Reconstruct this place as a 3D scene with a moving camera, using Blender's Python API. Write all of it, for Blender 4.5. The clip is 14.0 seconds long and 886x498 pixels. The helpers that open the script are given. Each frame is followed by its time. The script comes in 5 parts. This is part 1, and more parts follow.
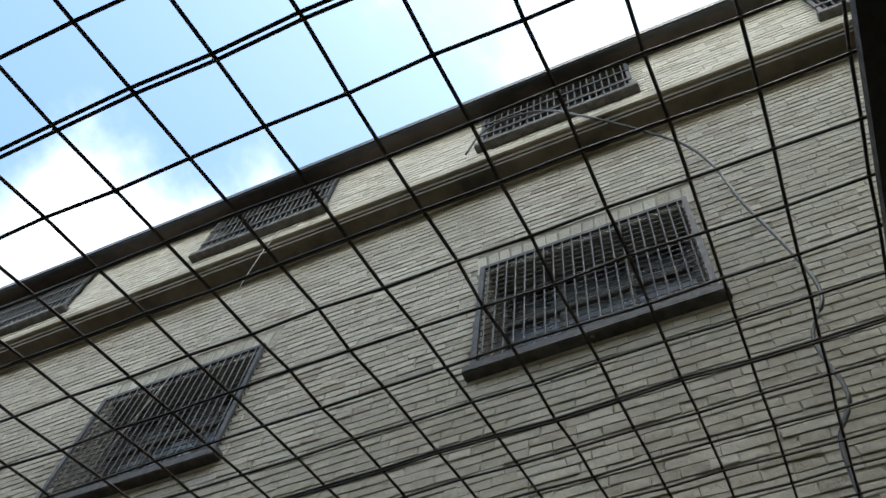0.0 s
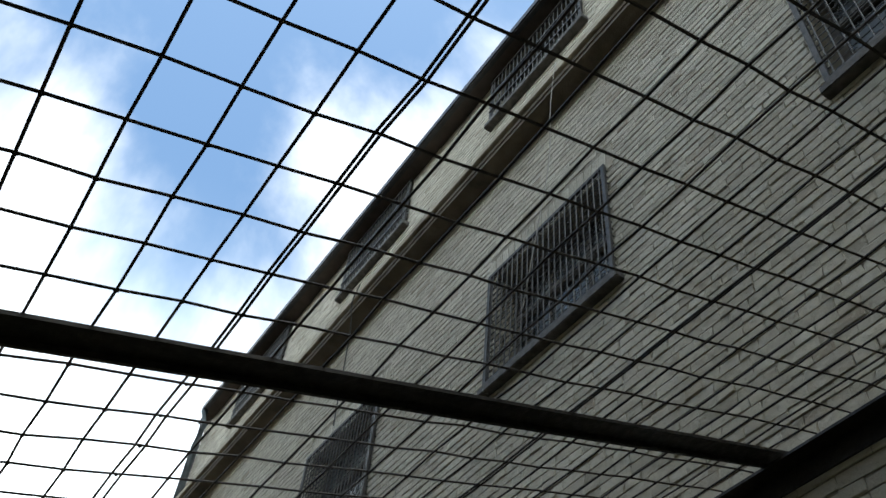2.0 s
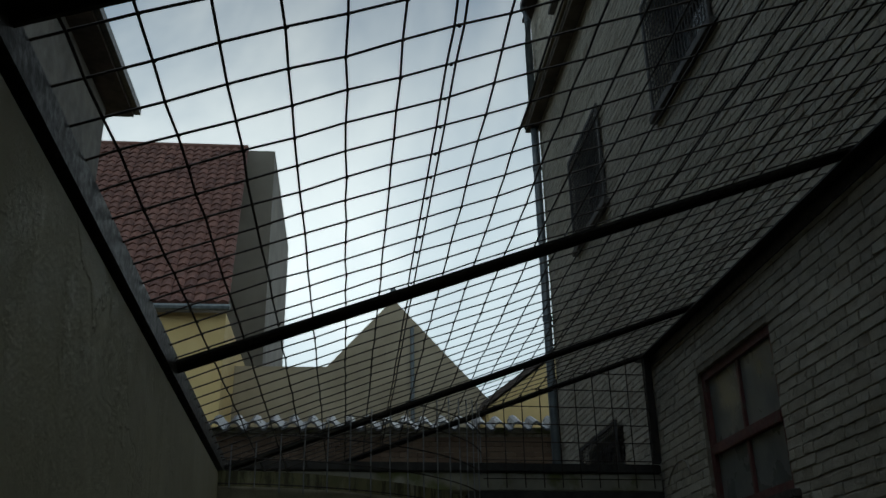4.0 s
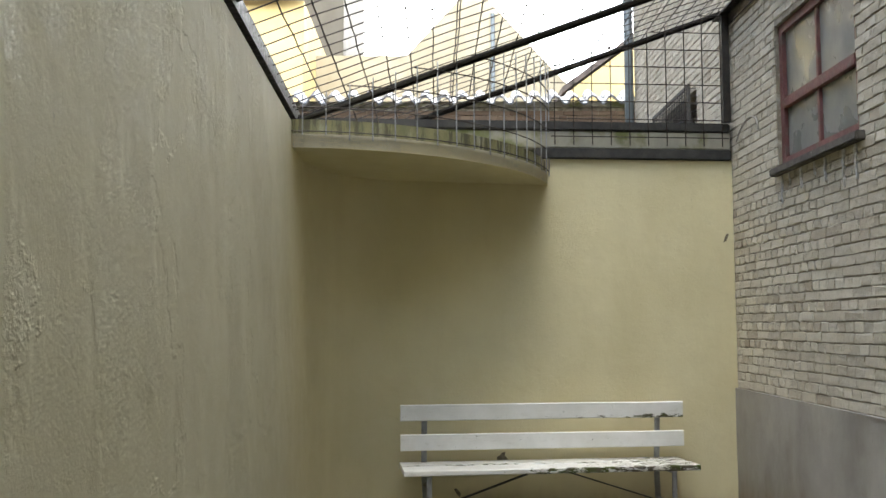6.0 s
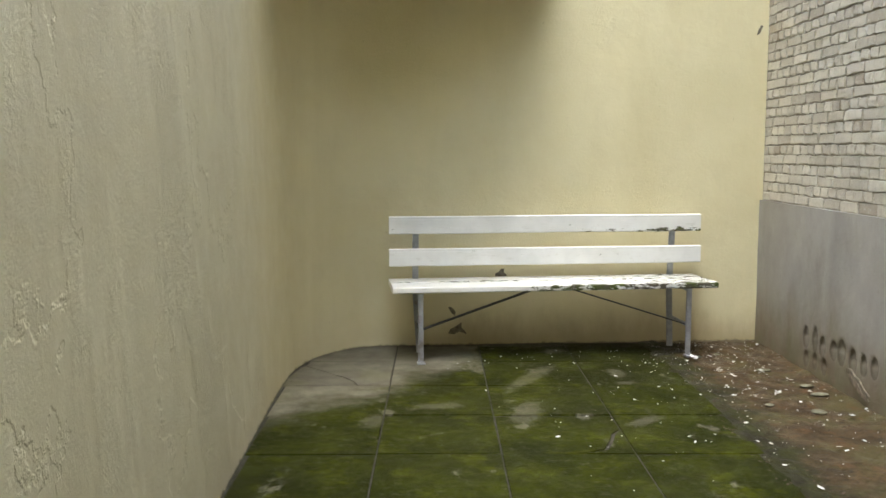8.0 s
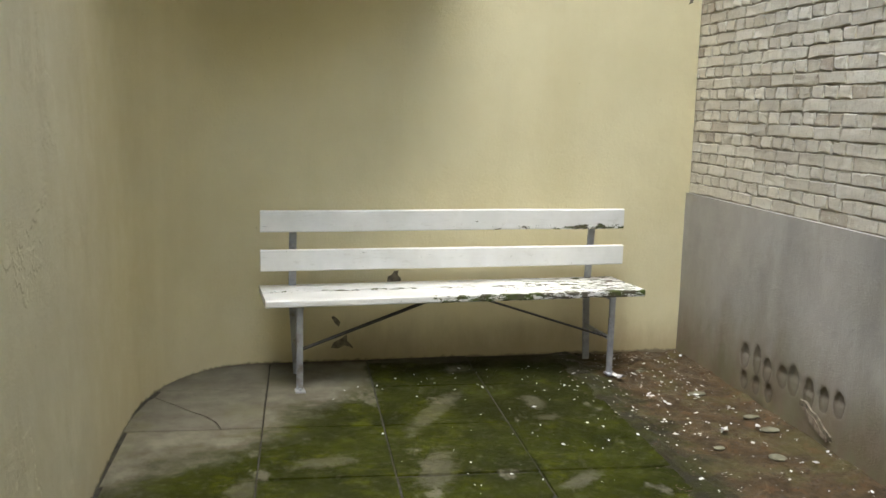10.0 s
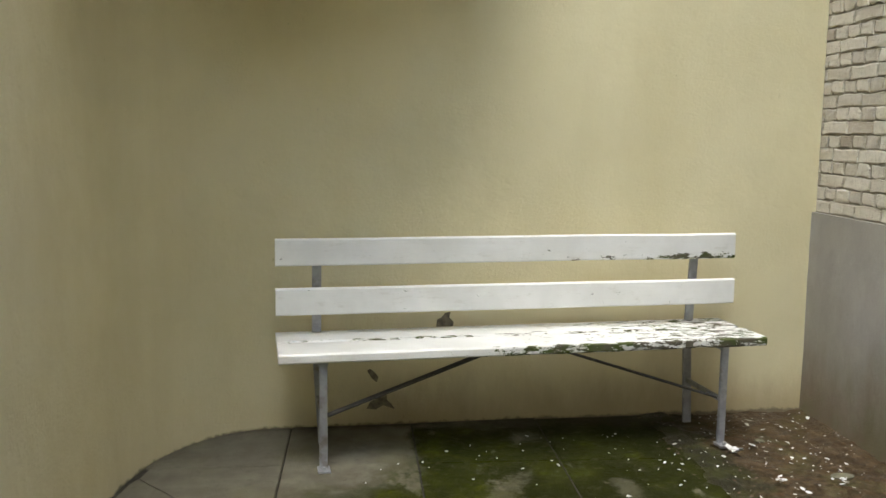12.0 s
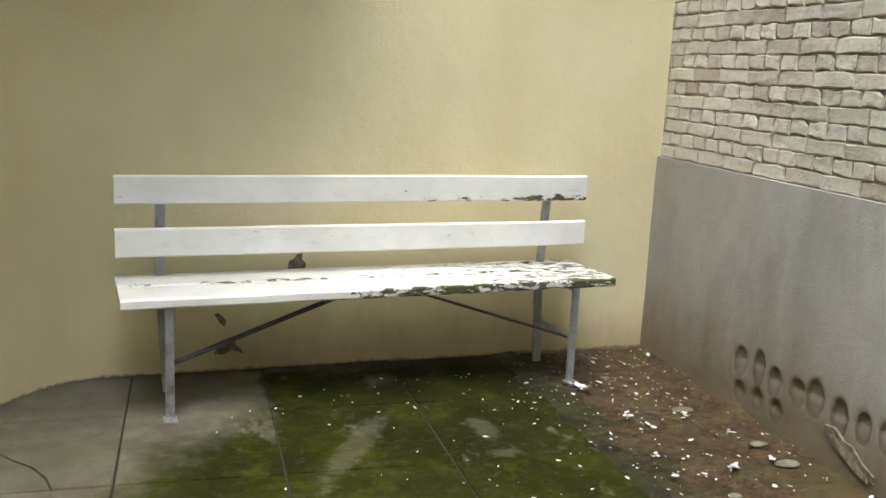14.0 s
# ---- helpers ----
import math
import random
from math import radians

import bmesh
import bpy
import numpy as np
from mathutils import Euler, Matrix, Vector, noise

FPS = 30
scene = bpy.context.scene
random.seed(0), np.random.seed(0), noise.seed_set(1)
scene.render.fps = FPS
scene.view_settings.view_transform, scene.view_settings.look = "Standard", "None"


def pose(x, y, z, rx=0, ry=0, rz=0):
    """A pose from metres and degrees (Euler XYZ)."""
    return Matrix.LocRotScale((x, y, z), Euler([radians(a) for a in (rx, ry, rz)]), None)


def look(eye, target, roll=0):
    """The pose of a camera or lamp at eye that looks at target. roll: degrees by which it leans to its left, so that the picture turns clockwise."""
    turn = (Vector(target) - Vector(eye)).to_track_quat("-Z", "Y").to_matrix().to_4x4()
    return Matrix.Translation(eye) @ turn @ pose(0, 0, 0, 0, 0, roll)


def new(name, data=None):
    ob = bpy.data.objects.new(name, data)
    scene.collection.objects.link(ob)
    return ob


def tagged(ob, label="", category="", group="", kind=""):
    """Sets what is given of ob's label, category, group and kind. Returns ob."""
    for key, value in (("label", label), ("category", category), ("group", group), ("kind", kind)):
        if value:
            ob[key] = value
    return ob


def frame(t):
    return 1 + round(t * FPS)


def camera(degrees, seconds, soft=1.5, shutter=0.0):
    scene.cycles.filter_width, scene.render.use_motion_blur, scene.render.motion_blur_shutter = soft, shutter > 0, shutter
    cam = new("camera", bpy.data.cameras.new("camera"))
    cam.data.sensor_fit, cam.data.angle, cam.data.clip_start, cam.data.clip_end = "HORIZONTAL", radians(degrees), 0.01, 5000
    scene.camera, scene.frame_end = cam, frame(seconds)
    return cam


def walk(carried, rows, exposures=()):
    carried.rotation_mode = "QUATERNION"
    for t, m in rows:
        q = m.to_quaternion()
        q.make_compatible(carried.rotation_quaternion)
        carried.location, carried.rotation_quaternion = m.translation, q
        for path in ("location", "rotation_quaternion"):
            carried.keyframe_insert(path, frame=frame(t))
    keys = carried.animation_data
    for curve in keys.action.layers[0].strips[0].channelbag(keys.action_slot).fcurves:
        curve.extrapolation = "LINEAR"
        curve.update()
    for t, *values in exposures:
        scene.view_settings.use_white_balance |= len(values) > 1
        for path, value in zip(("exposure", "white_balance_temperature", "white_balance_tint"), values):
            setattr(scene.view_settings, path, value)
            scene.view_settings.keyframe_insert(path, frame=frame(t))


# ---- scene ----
cam = camera(51.3, 14.0)
PATH = [
    (0, (-2.277, -7.458, 1.755), (-1.522, -6.953, 3.537), 11.05),
    (0.5, (-2.395, -7.386, 1.688), (-1.64, -6.679, 3.4), 10.85),
    (1, (-2.442, -7.3, 1.671), (-1.706, -6.486, 3.346), 9.15),
    (1.5, (-2.455, -7.252, 1.651), (-1.781, -6.289, 3.272), 8.46),
    (2, (-2.477, -7.202, 1.654), (-1.849, -6.073, 3.178), 6.84),
    (2.5, (-2.463, -7.109, 1.662), (-1.915, -5.769, 3.042), 3.2),
    (3, (-2.483, -7.088, 1.609), (-2.036, -5.558, 2.817), 0.9),
    (3.5, (-2.498, -7.063, 1.599), (-2.185, -5.355, 2.591), -0.7),
    (4, (-2.375, -6.911, 1.723), (-2.18, -5.083, 2.511), -1.2),
    (4.2, (-2.33, -6.886, 1.73), (-2.187, -5.01, 2.44), -1.1),
    (6.3, (-2.244, -6.908, 1.411), (-2.234, -4.909, 1.489), -0.2),
    (6.5, (-2.228, -6.867, 1.42), (-2.227, -4.867, 1.44), -0.3),
    (7, (-2.172, -6.733, 1.371), (-2.196, -4.734, 1.294), -0.7),
    (7.5, (-2.227, -6.491, 1.375), (-2.237, -4.5, 1.193), -0.5),
    (8, (-2.198, -6.202, 1.284), (-2.184, -4.214, 1.073), -0.0),
    (8.5, (-2.234, -6.131, 1.388), (-2.179, -4.147, 1.142), 0.3),
    (9, (-2.25, -5.86, 1.406), (-2.092, -3.88, 1.168), 1.0),
    (9.2, (-2.294, -5.726, 1.453), (-2.06, -3.756, 1.202), 1.3),
    (11.3, (-2.277, -4.46, 1.336), (-1.949, -2.513, 1.013), 1.6),
    (11.5, (-2.251, -4.366, 1.331), (-1.963, -2.412, 1.018), 1.4),
    (12, (-2.152, -4.185, 1.328), (-1.973, -2.21, 1.069), 0.7),
    (12.5, (-2.159, -4.042, 1.34), (-1.984, -2.067, 1.074), 0.5),
    (13, (-2.224, -3.969, 1.311), (-1.943, -2.014, 0.994), 1.0),
    (13.5, (-2.21, -3.998, 1.317), (-1.822, -2.073, 0.936), 1.7),
    (14, (-2.222, -4.069, 1.325), (-1.692, -2.179, 0.942), 2.8),
]

# exposure follows the clip's camera as it meters the sky and the shaded walls
EXPOSURES = [
    (0.0, 0.92, 6600, 9), (0.6, 0.75, 6600, 9), (1.5, 0.55, 6500, 8), (2.5, -0.05, 6350, 5), (3.0, -0.75, 6250, 3), (3.5, -1.5, 6150, 2), (4.2, -1.78, 6100, 2),
    (5.0, 0.1, 6400, 7), (6.0, 2.05, 6750, 13), (6.3, 2.4, 6750, 13), (6.6, 2.45, 6750, 13), (7.0, 2.75, 6750, 13), (8.5, 2.78, 6750, 13), (9.2, 2.68, 6750, 13),
    (11.5, 2.65, 6750, 13), (12.5, 2.42, 6750, 13), (13.3, 2.52, 6750, 13), (14.0, 2.8, 6750, 13)]
walk(cam, [(t, look(e, g, r)) for t, e, g, r in PATH], EXPOSURES)

# ---- light ----
world = bpy.data.worlds.new("sky")
scene.world = world
world.use_nodes = True
wn, wl = world.node_tree.nodes, world.node_tree.links
sky = wn.new("ShaderNodeTexSky")
sky.sky_type = "NISHITA"
sky.sun_disc = False
sky.sun_elevation, sky.sun_rotation = radians(76), radians(200)
sky.air_density, sky.dust_density, sky.ozone_density = 1.0, 1.2, 1.0
coord = wn.new("ShaderNodeTexCoord")
cloud = wn.new("ShaderNodeTexNoise")
cloud.inputs["Scale"].default_value = 1.9
cloud.inputs["Detail"].default_value = 7
cloud.inputs["Roughness"].default_value = 0.55
cloud.inputs["Distortion"].default_value = 0.3
ramp = wn.new("ShaderNodeMapRange")
ramp.interpolation_type = "SMOOTHSTEP"
ramp.inputs["From Min"].default_value, ramp.inputs["From Max"].default_value = 0.47, 0.74
blend = wn.new("ShaderNodeMix")
blend.data_type = "RGBA"
blend.inputs["B"].default_value = (10.3, 10.3, 10.2, 1)
wl.new(coord.outputs["Generated"], cloud.inputs["Vector"])
wl.new(cloud.outputs["Fac"], ramp.inputs["Value"])
# bright haze towards the horizon
split = wn.new("ShaderNodeSeparateXYZ")
wl.new(coord.outputs["Generated"], split.inputs[0])
haze = wn.new("ShaderNodeMapRange")
haze.interpolation_type = "SMOOTHSTEP"
for key, value in (("From Min", 0.25), ("From Max", 0.78), ("To Min", 0.95), ("To Max", 0.0)):
    haze.inputs[key].default_value = value
wl.new(split.outputs["Z"], haze.inputs["Value"])
wl.new(ramp.outputs["Result"], blend.inputs["Factor"])
gain = wn.new("ShaderNodeVectorMath")
gain.operation = "MULTIPLY"
gain.inputs[1].default_value = (1.13, 1.32, 1.32)
wl.new(sky.outputs["Color"], gain.inputs[0])
wl.new(gain.outputs[0], blend.inputs["A"])
veil = wn.new("ShaderNodeMix")
veil.data_type = "RGBA"
# the haze is thinner and thicker with the clouds
thick = wn.new("ShaderNodeMix")
thick.data_type = "RGBA"
thick.inputs["A"].default_value, thick.inputs["B"].default_value = (15.5, 17.3, 18.4, 1), (25.0, 26.0, 26.0, 1)
wl.new(ramp.outputs["Result"], thick.inputs["Factor"])
wl.new(haze.outputs["Result"], veil.inputs["Factor"])
wl.new(blend.outputs["Result"], veil.inputs["A"])
wl.new(thick.outputs["Result"], veil.inputs["B"])
wl.new(veil.outputs["Result"], wn["Background"].inputs["Color"])
wn["Background"].inputs["Strength"].default_value = 0.15

sun_data = bpy.data.lights.new("sun", "SUN")
sun_data.energy, sun_data.angle, sun_data.color = 0.85, radians(40), (1.0, 0.95, 0.86)
sun = new("sun", sun_data)
sun.matrix_world = look((-4.5, -12, 54), (0, 0, 0))

# ---- materials ----


class Nodes:
    """A node material with a few short ways to wire it."""

    def __init__(self, name, rough=0.8, metal=0.0):
        self.m = bpy.data.materials.new(name)
        self.m.use_nodes = True
        self.t = self.m.node_tree
        self.b = self.t.nodes["Principled BSDF"]
        self.b.inputs["Roughness"].default_value = rough
        self.b.inputs["Metallic"].default_value = metal
        self.pos = self.t.nodes.new("ShaderNodeNewGeometry").outputs["Position"]

    def put(self, socket, value):
        if hasattr(value, "is_linked"):
            self.t.links.new(value, socket)
        else:
            socket.default_value = value

    def noise(self, scale, detail=5.0, stretch=None, rough=0.55):
        n = self.t.nodes.new("ShaderNodeTexNoise")
        n.inputs["Scale"].default_value, n.inputs["Detail"].default_value = scale, detail
        n.inputs["Roughness"].default_value = rough
        vec = self.pos
        if stretch:
            mp = self.t.nodes.new("ShaderNodeMapping")
            mp.inputs["Scale"].default_value = stretch
            self.t.links.new(vec, mp.inputs["Vector"])
            vec = mp.outputs["Vector"]
        self.t.links.new(vec, n.inputs["Vector"])
        return n.outputs["Fac"]

    def range(self, value, lo, hi, a=0.0, b=1.0):
        n = self.t.nodes.new("ShaderNodeMapRange")
        n.interpolation_type = "SMOOTHSTEP"
        for i, v in enumerate((value, lo, hi, a, b)):
            self.put(n.inputs[i], v)
        return n.outputs["Result"]

    def math(self, op, a, b=0.0):
        n = self.t.nodes.new("ShaderNodeMath")
        n.operation = op
        self.put(n.inputs[0], a)
        self.put(n.inputs[1], b)
        return n.outputs[0]

    def mix(self, fac, a, b):
        n = self.t.nodes.new("ShaderNodeMix")
        n.data_type = "RGBA"
        for key, v in (("Factor", fac), ("A", a), ("B", b)):
            if isinstance(v, tuple) and len(v) == 3:
                v = (*v, 1)
            self.put(n.inputs[key] if key == "Factor" else [s for s in n.inputs if s.name == key and s.type == "RGBA"][0], v)
        return [s for s in n.outputs if s.type == "RGBA"][0]

    def axis(self, i):
        n = self.t.nodes.new("ShaderNodeSeparateXYZ")
        self.t.links.new(self.pos, n.inputs[0])
        return n.outputs[i]

    def chance(self):
        """A number for each brick or tile, whether an object or an island of a mesh."""
        a = self.t.nodes.new("ShaderNodeObjectInfo").outputs["Random"]
        b = self.t.nodes.new("ShaderNodeNewGeometry").outputs["Random Per Island"]
        return self.math("FRACT", self.math("ADD", a, b))

    def done(self, colour, bump=None, strength=0.3, distance=0.01, rough=None):
        self.put(self.b.inputs["Base Color"], (*colour, 1) if isinstance(colour, tuple) else colour)
        if bump is not None:
            n = self.t.nodes.new("ShaderNodeBump")
            n.inputs["Strength"].default_value, n.inputs["Distance"].default_value = strength, distance
            self.t.links.new(bump, n.inputs["Height"])
            self.t.links.new(n.outputs["Normal"], self.b.inputs["Normal"])
        if rough is not None:
            self.put(self.b.inputs["Roughness"], rough)
        return self.m


def plain(name, c1, c2, scale=6.0, rough=0.8, bump=0.3, fine=90.0, metal=0.0, stretch=None, stain=None, stain_scale=2.0, stain_at=(0.55, 0.7)):
    n = Nodes(name, rough, metal)
    col = n.mix(n.range(n.noise(scale, 6, stretch), 0.3, 0.7), c1, c2)
    if stain:
        col = n.mix(n.range(n.noise(stain_scale, 7, stretch), *stain_at), col, stain)
    h = n.math("ADD", n.noise(fine, 4), n.math("MULTIPLY", n.noise(fine / 7, 4), 1.5))
    r = n.range(n.noise(scale * 3, 4), 0.3, 0.7, max(0.02, rough - 0.12), min(1, rough + 0.1))
    return n.done(col, h, bump, 0.004, r)


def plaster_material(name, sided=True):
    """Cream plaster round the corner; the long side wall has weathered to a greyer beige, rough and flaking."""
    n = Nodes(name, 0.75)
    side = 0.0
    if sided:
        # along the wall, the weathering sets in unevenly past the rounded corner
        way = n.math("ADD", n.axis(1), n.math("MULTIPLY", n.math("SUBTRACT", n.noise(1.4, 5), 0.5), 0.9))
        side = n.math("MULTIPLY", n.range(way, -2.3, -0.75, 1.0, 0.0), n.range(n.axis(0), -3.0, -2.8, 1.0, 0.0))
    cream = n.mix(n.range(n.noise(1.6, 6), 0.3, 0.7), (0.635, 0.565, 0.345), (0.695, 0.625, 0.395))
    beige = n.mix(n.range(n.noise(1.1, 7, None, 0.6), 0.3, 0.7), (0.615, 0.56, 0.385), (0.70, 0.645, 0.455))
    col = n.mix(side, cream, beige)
    streak = n.range(n.noise(3.2, 6, (1, 1, 0.14)), 0.48, 0.72)
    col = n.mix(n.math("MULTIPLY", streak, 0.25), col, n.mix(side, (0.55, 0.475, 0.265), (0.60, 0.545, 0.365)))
    specks = n.range(n.noise(26, 5, (1, 1, 0.5), 0.7), 0.68, 0.75)
    col = n.mix(n.math("MULTIPLY", specks, 0.4), col, (0.2, 0.17, 0.11))
    # damp and splashed earth at the foot, deepened for the shade under the bench
    rise = n.math("SUBTRACT", n.axis(2), n.math("MULTIPLY", n.noise(3.5, 7, (1, 1, 0.4), 0.65), 0.42))
    foot = n.range(n.axis(0), -2.5, -1.9, 0.2, 1.0)
    col = n.mix(n.math("MULTIPLY", n.range(rise, -0.21, 0.06, 0.65, 0.0), foot), col, (0.30, 0.225, 0.12))
    # narrow ragged darker line just above the floor
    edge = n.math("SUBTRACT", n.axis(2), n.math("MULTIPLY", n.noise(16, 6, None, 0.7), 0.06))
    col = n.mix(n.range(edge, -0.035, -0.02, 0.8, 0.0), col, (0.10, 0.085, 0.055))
    # lost paint leaves broad shallow islands, and the bare coat under it is coarse
    flake = n.range(n.noise(0.9, 8, None, 0.62), 0.5, 0.515)
    coarse = n.math("MULTIPLY", n.noise(38, 6, None, 0.75), n.range(n.noise(1.7, 4, (1, 1, 0.5)), 0.48, 0.6))
    h = n.math("ADD", n.math("MULTIPLY", n.noise(70, 5, None, 0.7), n.range(n.noise(1.3, 3), 0.35, 0.65, 0.1, 0.85)), n.math("MULTIPLY", flake, n.math("ADD", 0.1, n.math("MULTIPLY", side, 0.5))))
    h = n.math("ADD", h, n.math("MULTIPLY", coarse, n.math("ADD", 0.25, n.math("MULTIPLY", side, 2.2))))
    h = n.math("ADD", h, n.math("MULTIPLY", n.noise(5, 4), 1.6))
    return n.done(col, h, 0.6, 0.007, n.range(n.noise(9, 4), 0.3, 0.7, 0.55, 0.85))


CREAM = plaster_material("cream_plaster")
GREY_PLASTER = plain("beige_render", (0.60, 0.55, 0.38), (0.70, 0.65, 0.46), 1.2, 0.8, 0.4, 70)


# broken scallops near the plinth's foot: y, z, half width, half height
DENTS = [(-0.87 - 0.122 * i + 0.012 * math.sin(i * 3.7), 0.195 + 0.014 * math.sin(i * 2.1), 0.044 + 0.006 * math.sin(i * 5), 0.066 + 0.012 * math.sin(i * 1.7)) for i in range(8)]
DENTS += [(-0.88 - 0.125 * i, 0.07 + 0.01 * math.sin(i * 1.3), 0.036, 0.048) for i in range(3)]


def cement_material():
    n = Nodes("cement_render", 0.8)
    col = n.mix(n.range(n.noise(2.2, 6, (1, 1, 0.6)), 0.3, 0.7), (0.27, 0.255, 0.23), (0.38, 0.36, 0.33))
    col = n.mix(n.math("MULTIPLY", n.range(n.noise(1.5, 6, (1, 1, 0.8)), 0.5, 0.66), 0.6), col, (0.46, 0.44, 0.40))
    col = n.mix(n.math("MULTIPLY", n.range(n.noise(3.3, 7, (1, 1, 0.35)), 0.55, 0.72), 0.35), col, (0.21, 0.19, 0.15))
    # splashed earth and algae, thrown up unevenly
    rise = n.math("SUBTRACT", n.axis(2), n.math("MULTIPLY", n.noise(2.8, 7, (1, 1, 0.3), 0.65), 0.62))
    col = n.mix(n.range(rise, -0.34, 0.24, 0.88, 0.0), col, n.mix(n.range(n.noise(5, 5), 0.4, 0.6), (0.15, 0.105, 0.055), (0.14, 0.118, 0.05)))
    col = n.mix(n.math("MULTIPLY", n.range(n.noise(45, 5, None, 0.7), 0.6, 0.72), 0.4), col, (0.14, 0.13, 0.11))
    # darker colour in and round the broken scallops, deepest near their rims
    dent_mask = 0.0
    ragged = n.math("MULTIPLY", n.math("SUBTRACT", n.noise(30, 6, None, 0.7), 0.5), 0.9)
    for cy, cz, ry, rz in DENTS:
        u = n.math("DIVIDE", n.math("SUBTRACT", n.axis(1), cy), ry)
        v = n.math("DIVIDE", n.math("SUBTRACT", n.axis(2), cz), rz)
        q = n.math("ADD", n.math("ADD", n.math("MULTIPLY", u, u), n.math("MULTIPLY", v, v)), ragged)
        dent_mask = n.math("MAXIMUM", dent_mask, n.math("MULTIPLY", n.range(q, 0.9, 1.2, 1.0, 0.0), n.range(q, 0.1, 0.8, 0.45, 1.0)))
    col = n.mix(n.math("MULTIPLY", dent_mask, 0.75), col, (0.085, 0.07, 0.045))
    h = n.math("ADD", n.noise(120, 5, None, 0.7), n.math("MULTIPLY", n.noise(14, 5), 1.6))
    return n.done(col, h, 0.5, 0.006, n.range(n.noise(3, 5), 0.35, 0.65, 0.55, 0.9))


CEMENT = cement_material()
MORTAR = plain("lime_mortar", (0.15, 0.135, 0.105), (0.50, 0.46, 0.37), 13, 0.95, 0.6, 140)
TAR = plain("bitumen_strip", (0.02, 0.02, 0.02), (0.045, 0.043, 0.04), 12, 0.7, 0.6, 60)
IRON = plain("black_iron", (0.012, 0.011, 0.011), (0.03, 0.024, 0.02), 14, 0.55, 0.3, 120, 0.3)
WIRE = plain("dark_wire", (0.02, 0.017, 0.016), (0.05, 0.036, 0.028), 30, 0.6, 0.2, 200, 0.4)
GALVANISED = plain("galvanised_steel", (0.30, 0.31, 0.33), (0.40, 0.41, 0.43), 25, 0.5, 0.2, 160, 0.55, stain=(0.22, 0.2, 0.18), stain_scale=9)
GRILLE = plain("grille_steel", (0.045, 0.045, 0.045), (0.085, 0.08, 0.077), 20, 0.6, 0.2, 150, 0.3)
COPING = plain("mossy_concrete", (0.30, 0.29, 0.24), (0.40, 0.38, 0.31), 5, 0.85, 0.5, 90, stain=(0.15, 0.16, 0.06), stain_scale=3.4, stain_at=(0.5, 0.66))
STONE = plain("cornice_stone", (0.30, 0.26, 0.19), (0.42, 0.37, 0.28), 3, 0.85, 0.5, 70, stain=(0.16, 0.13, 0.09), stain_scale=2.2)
# darker cornice stone: its staining plus the shade under the ledge, as colour
SOFFIT_STONE = plain("stained_shaded_stone", (0.075, 0.06, 0.042), (0.13, 0.105, 0.075), 3, 0.9, 0.5, 60, stain=(0.05, 0.042, 0.032), stain_scale=2.2)
BLACK_GUTTER = plain("black_gutter", (0.02, 0.02, 0.022), (0.04, 0.04, 0.043), 10, 0.5, 0.2, 80)
ZINC = plain("zinc_pipe", (0.09, 0.11, 0.12), (0.15, 0.17, 0.18), 8, 0.5, 0.2, 90, 0.4)
RED_PAINT = plain("oxide_red_paint", (0.125, 0.046, 0.045), (0.18, 0.072, 0.068), 12, 0.6, 0.4, 110, stain=(0.13, 0.09, 0.075), stain_scale=14)
OLD_WOOD = plain("grey_timber", (0.09, 0.08, 0.07), (0.15, 0.135, 0.115), 14, 0.8, 0.4, 90, stretch=(1, 0.15, 1))
SILL = plain("dark_sill", (0.05, 0.046, 0.042), (0.11, 0.10, 0.09), 16, 0.75, 0.5, 80, stain=(0.3, 0.29, 0.27), stain_scale=20, stain_at=(0.66, 0.74))
TAN = plain("tan_render", (0.26, 0.22, 0.15), (0.35, 0.30, 0.21), 0.8, 0.9, 0.3, 20)
GREY_RENDER = plain("grey_render", (0.145, 0.13, 0.105), (0.19, 0.17, 0.14), 0.6, 0.9, 0.3, 20)
YELLOW = plain("yellow_render", (0.52, 0.39, 0.17), (0.60, 0.46, 0.21), 0.9, 0.85, 0.3, 20)
GROUND = plain("packed_ground", (0.09, 0.075, 0.055), (0.15, 0.125, 0.095), 3, 0.95, 0.6, 40)
FLAKE = plain("white_flakes", (0.46, 0.46, 0.45), (0.66, 0.66, 0.65), 60, 0.6, 0.3, 200)
JOINT_DIRT = plain("damp_joint_dirt", (0.012, 0.010, 0.006), (0.028, 0.025, 0.012), 18, 0.9, 0.6, 120)
PEBBLE = plain("mossy_pebble", (0.09, 0.085, 0.05), (0.16, 0.15, 0.10), 20, 0.8, 0.4, 90)
SCAR = plain("plaster_scar", (0.10, 0.085, 0.06), (0.22, 0.185, 0.13), 40, 0.95, 0.8, 150)
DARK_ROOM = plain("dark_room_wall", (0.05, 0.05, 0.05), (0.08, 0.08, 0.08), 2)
LIGHT_CABLE = plain("pale_cable", (0.30, 0.28, 0.25), (0.38, 0.36, 0.32), 20, 0.6, 0.1)
CABLE = plain("black_cable", (0.015, 0.015, 0.016), (0.03, 0.03, 0.03), 20, 0.5, 0.1)
# neighbour's wall: its dark silhouette against the sky is put into the colour
DARK_STONE = plain("silhouette_dark_wall", (0.06, 0.055, 0.048), (0.10, 0.09, 0.075), 2, 0.9)
ROOF_SHEET = plain("roof_underside", (0.05, 0.04, 0.035), (0.09, 0.07, 0.06), 3, 0.9)


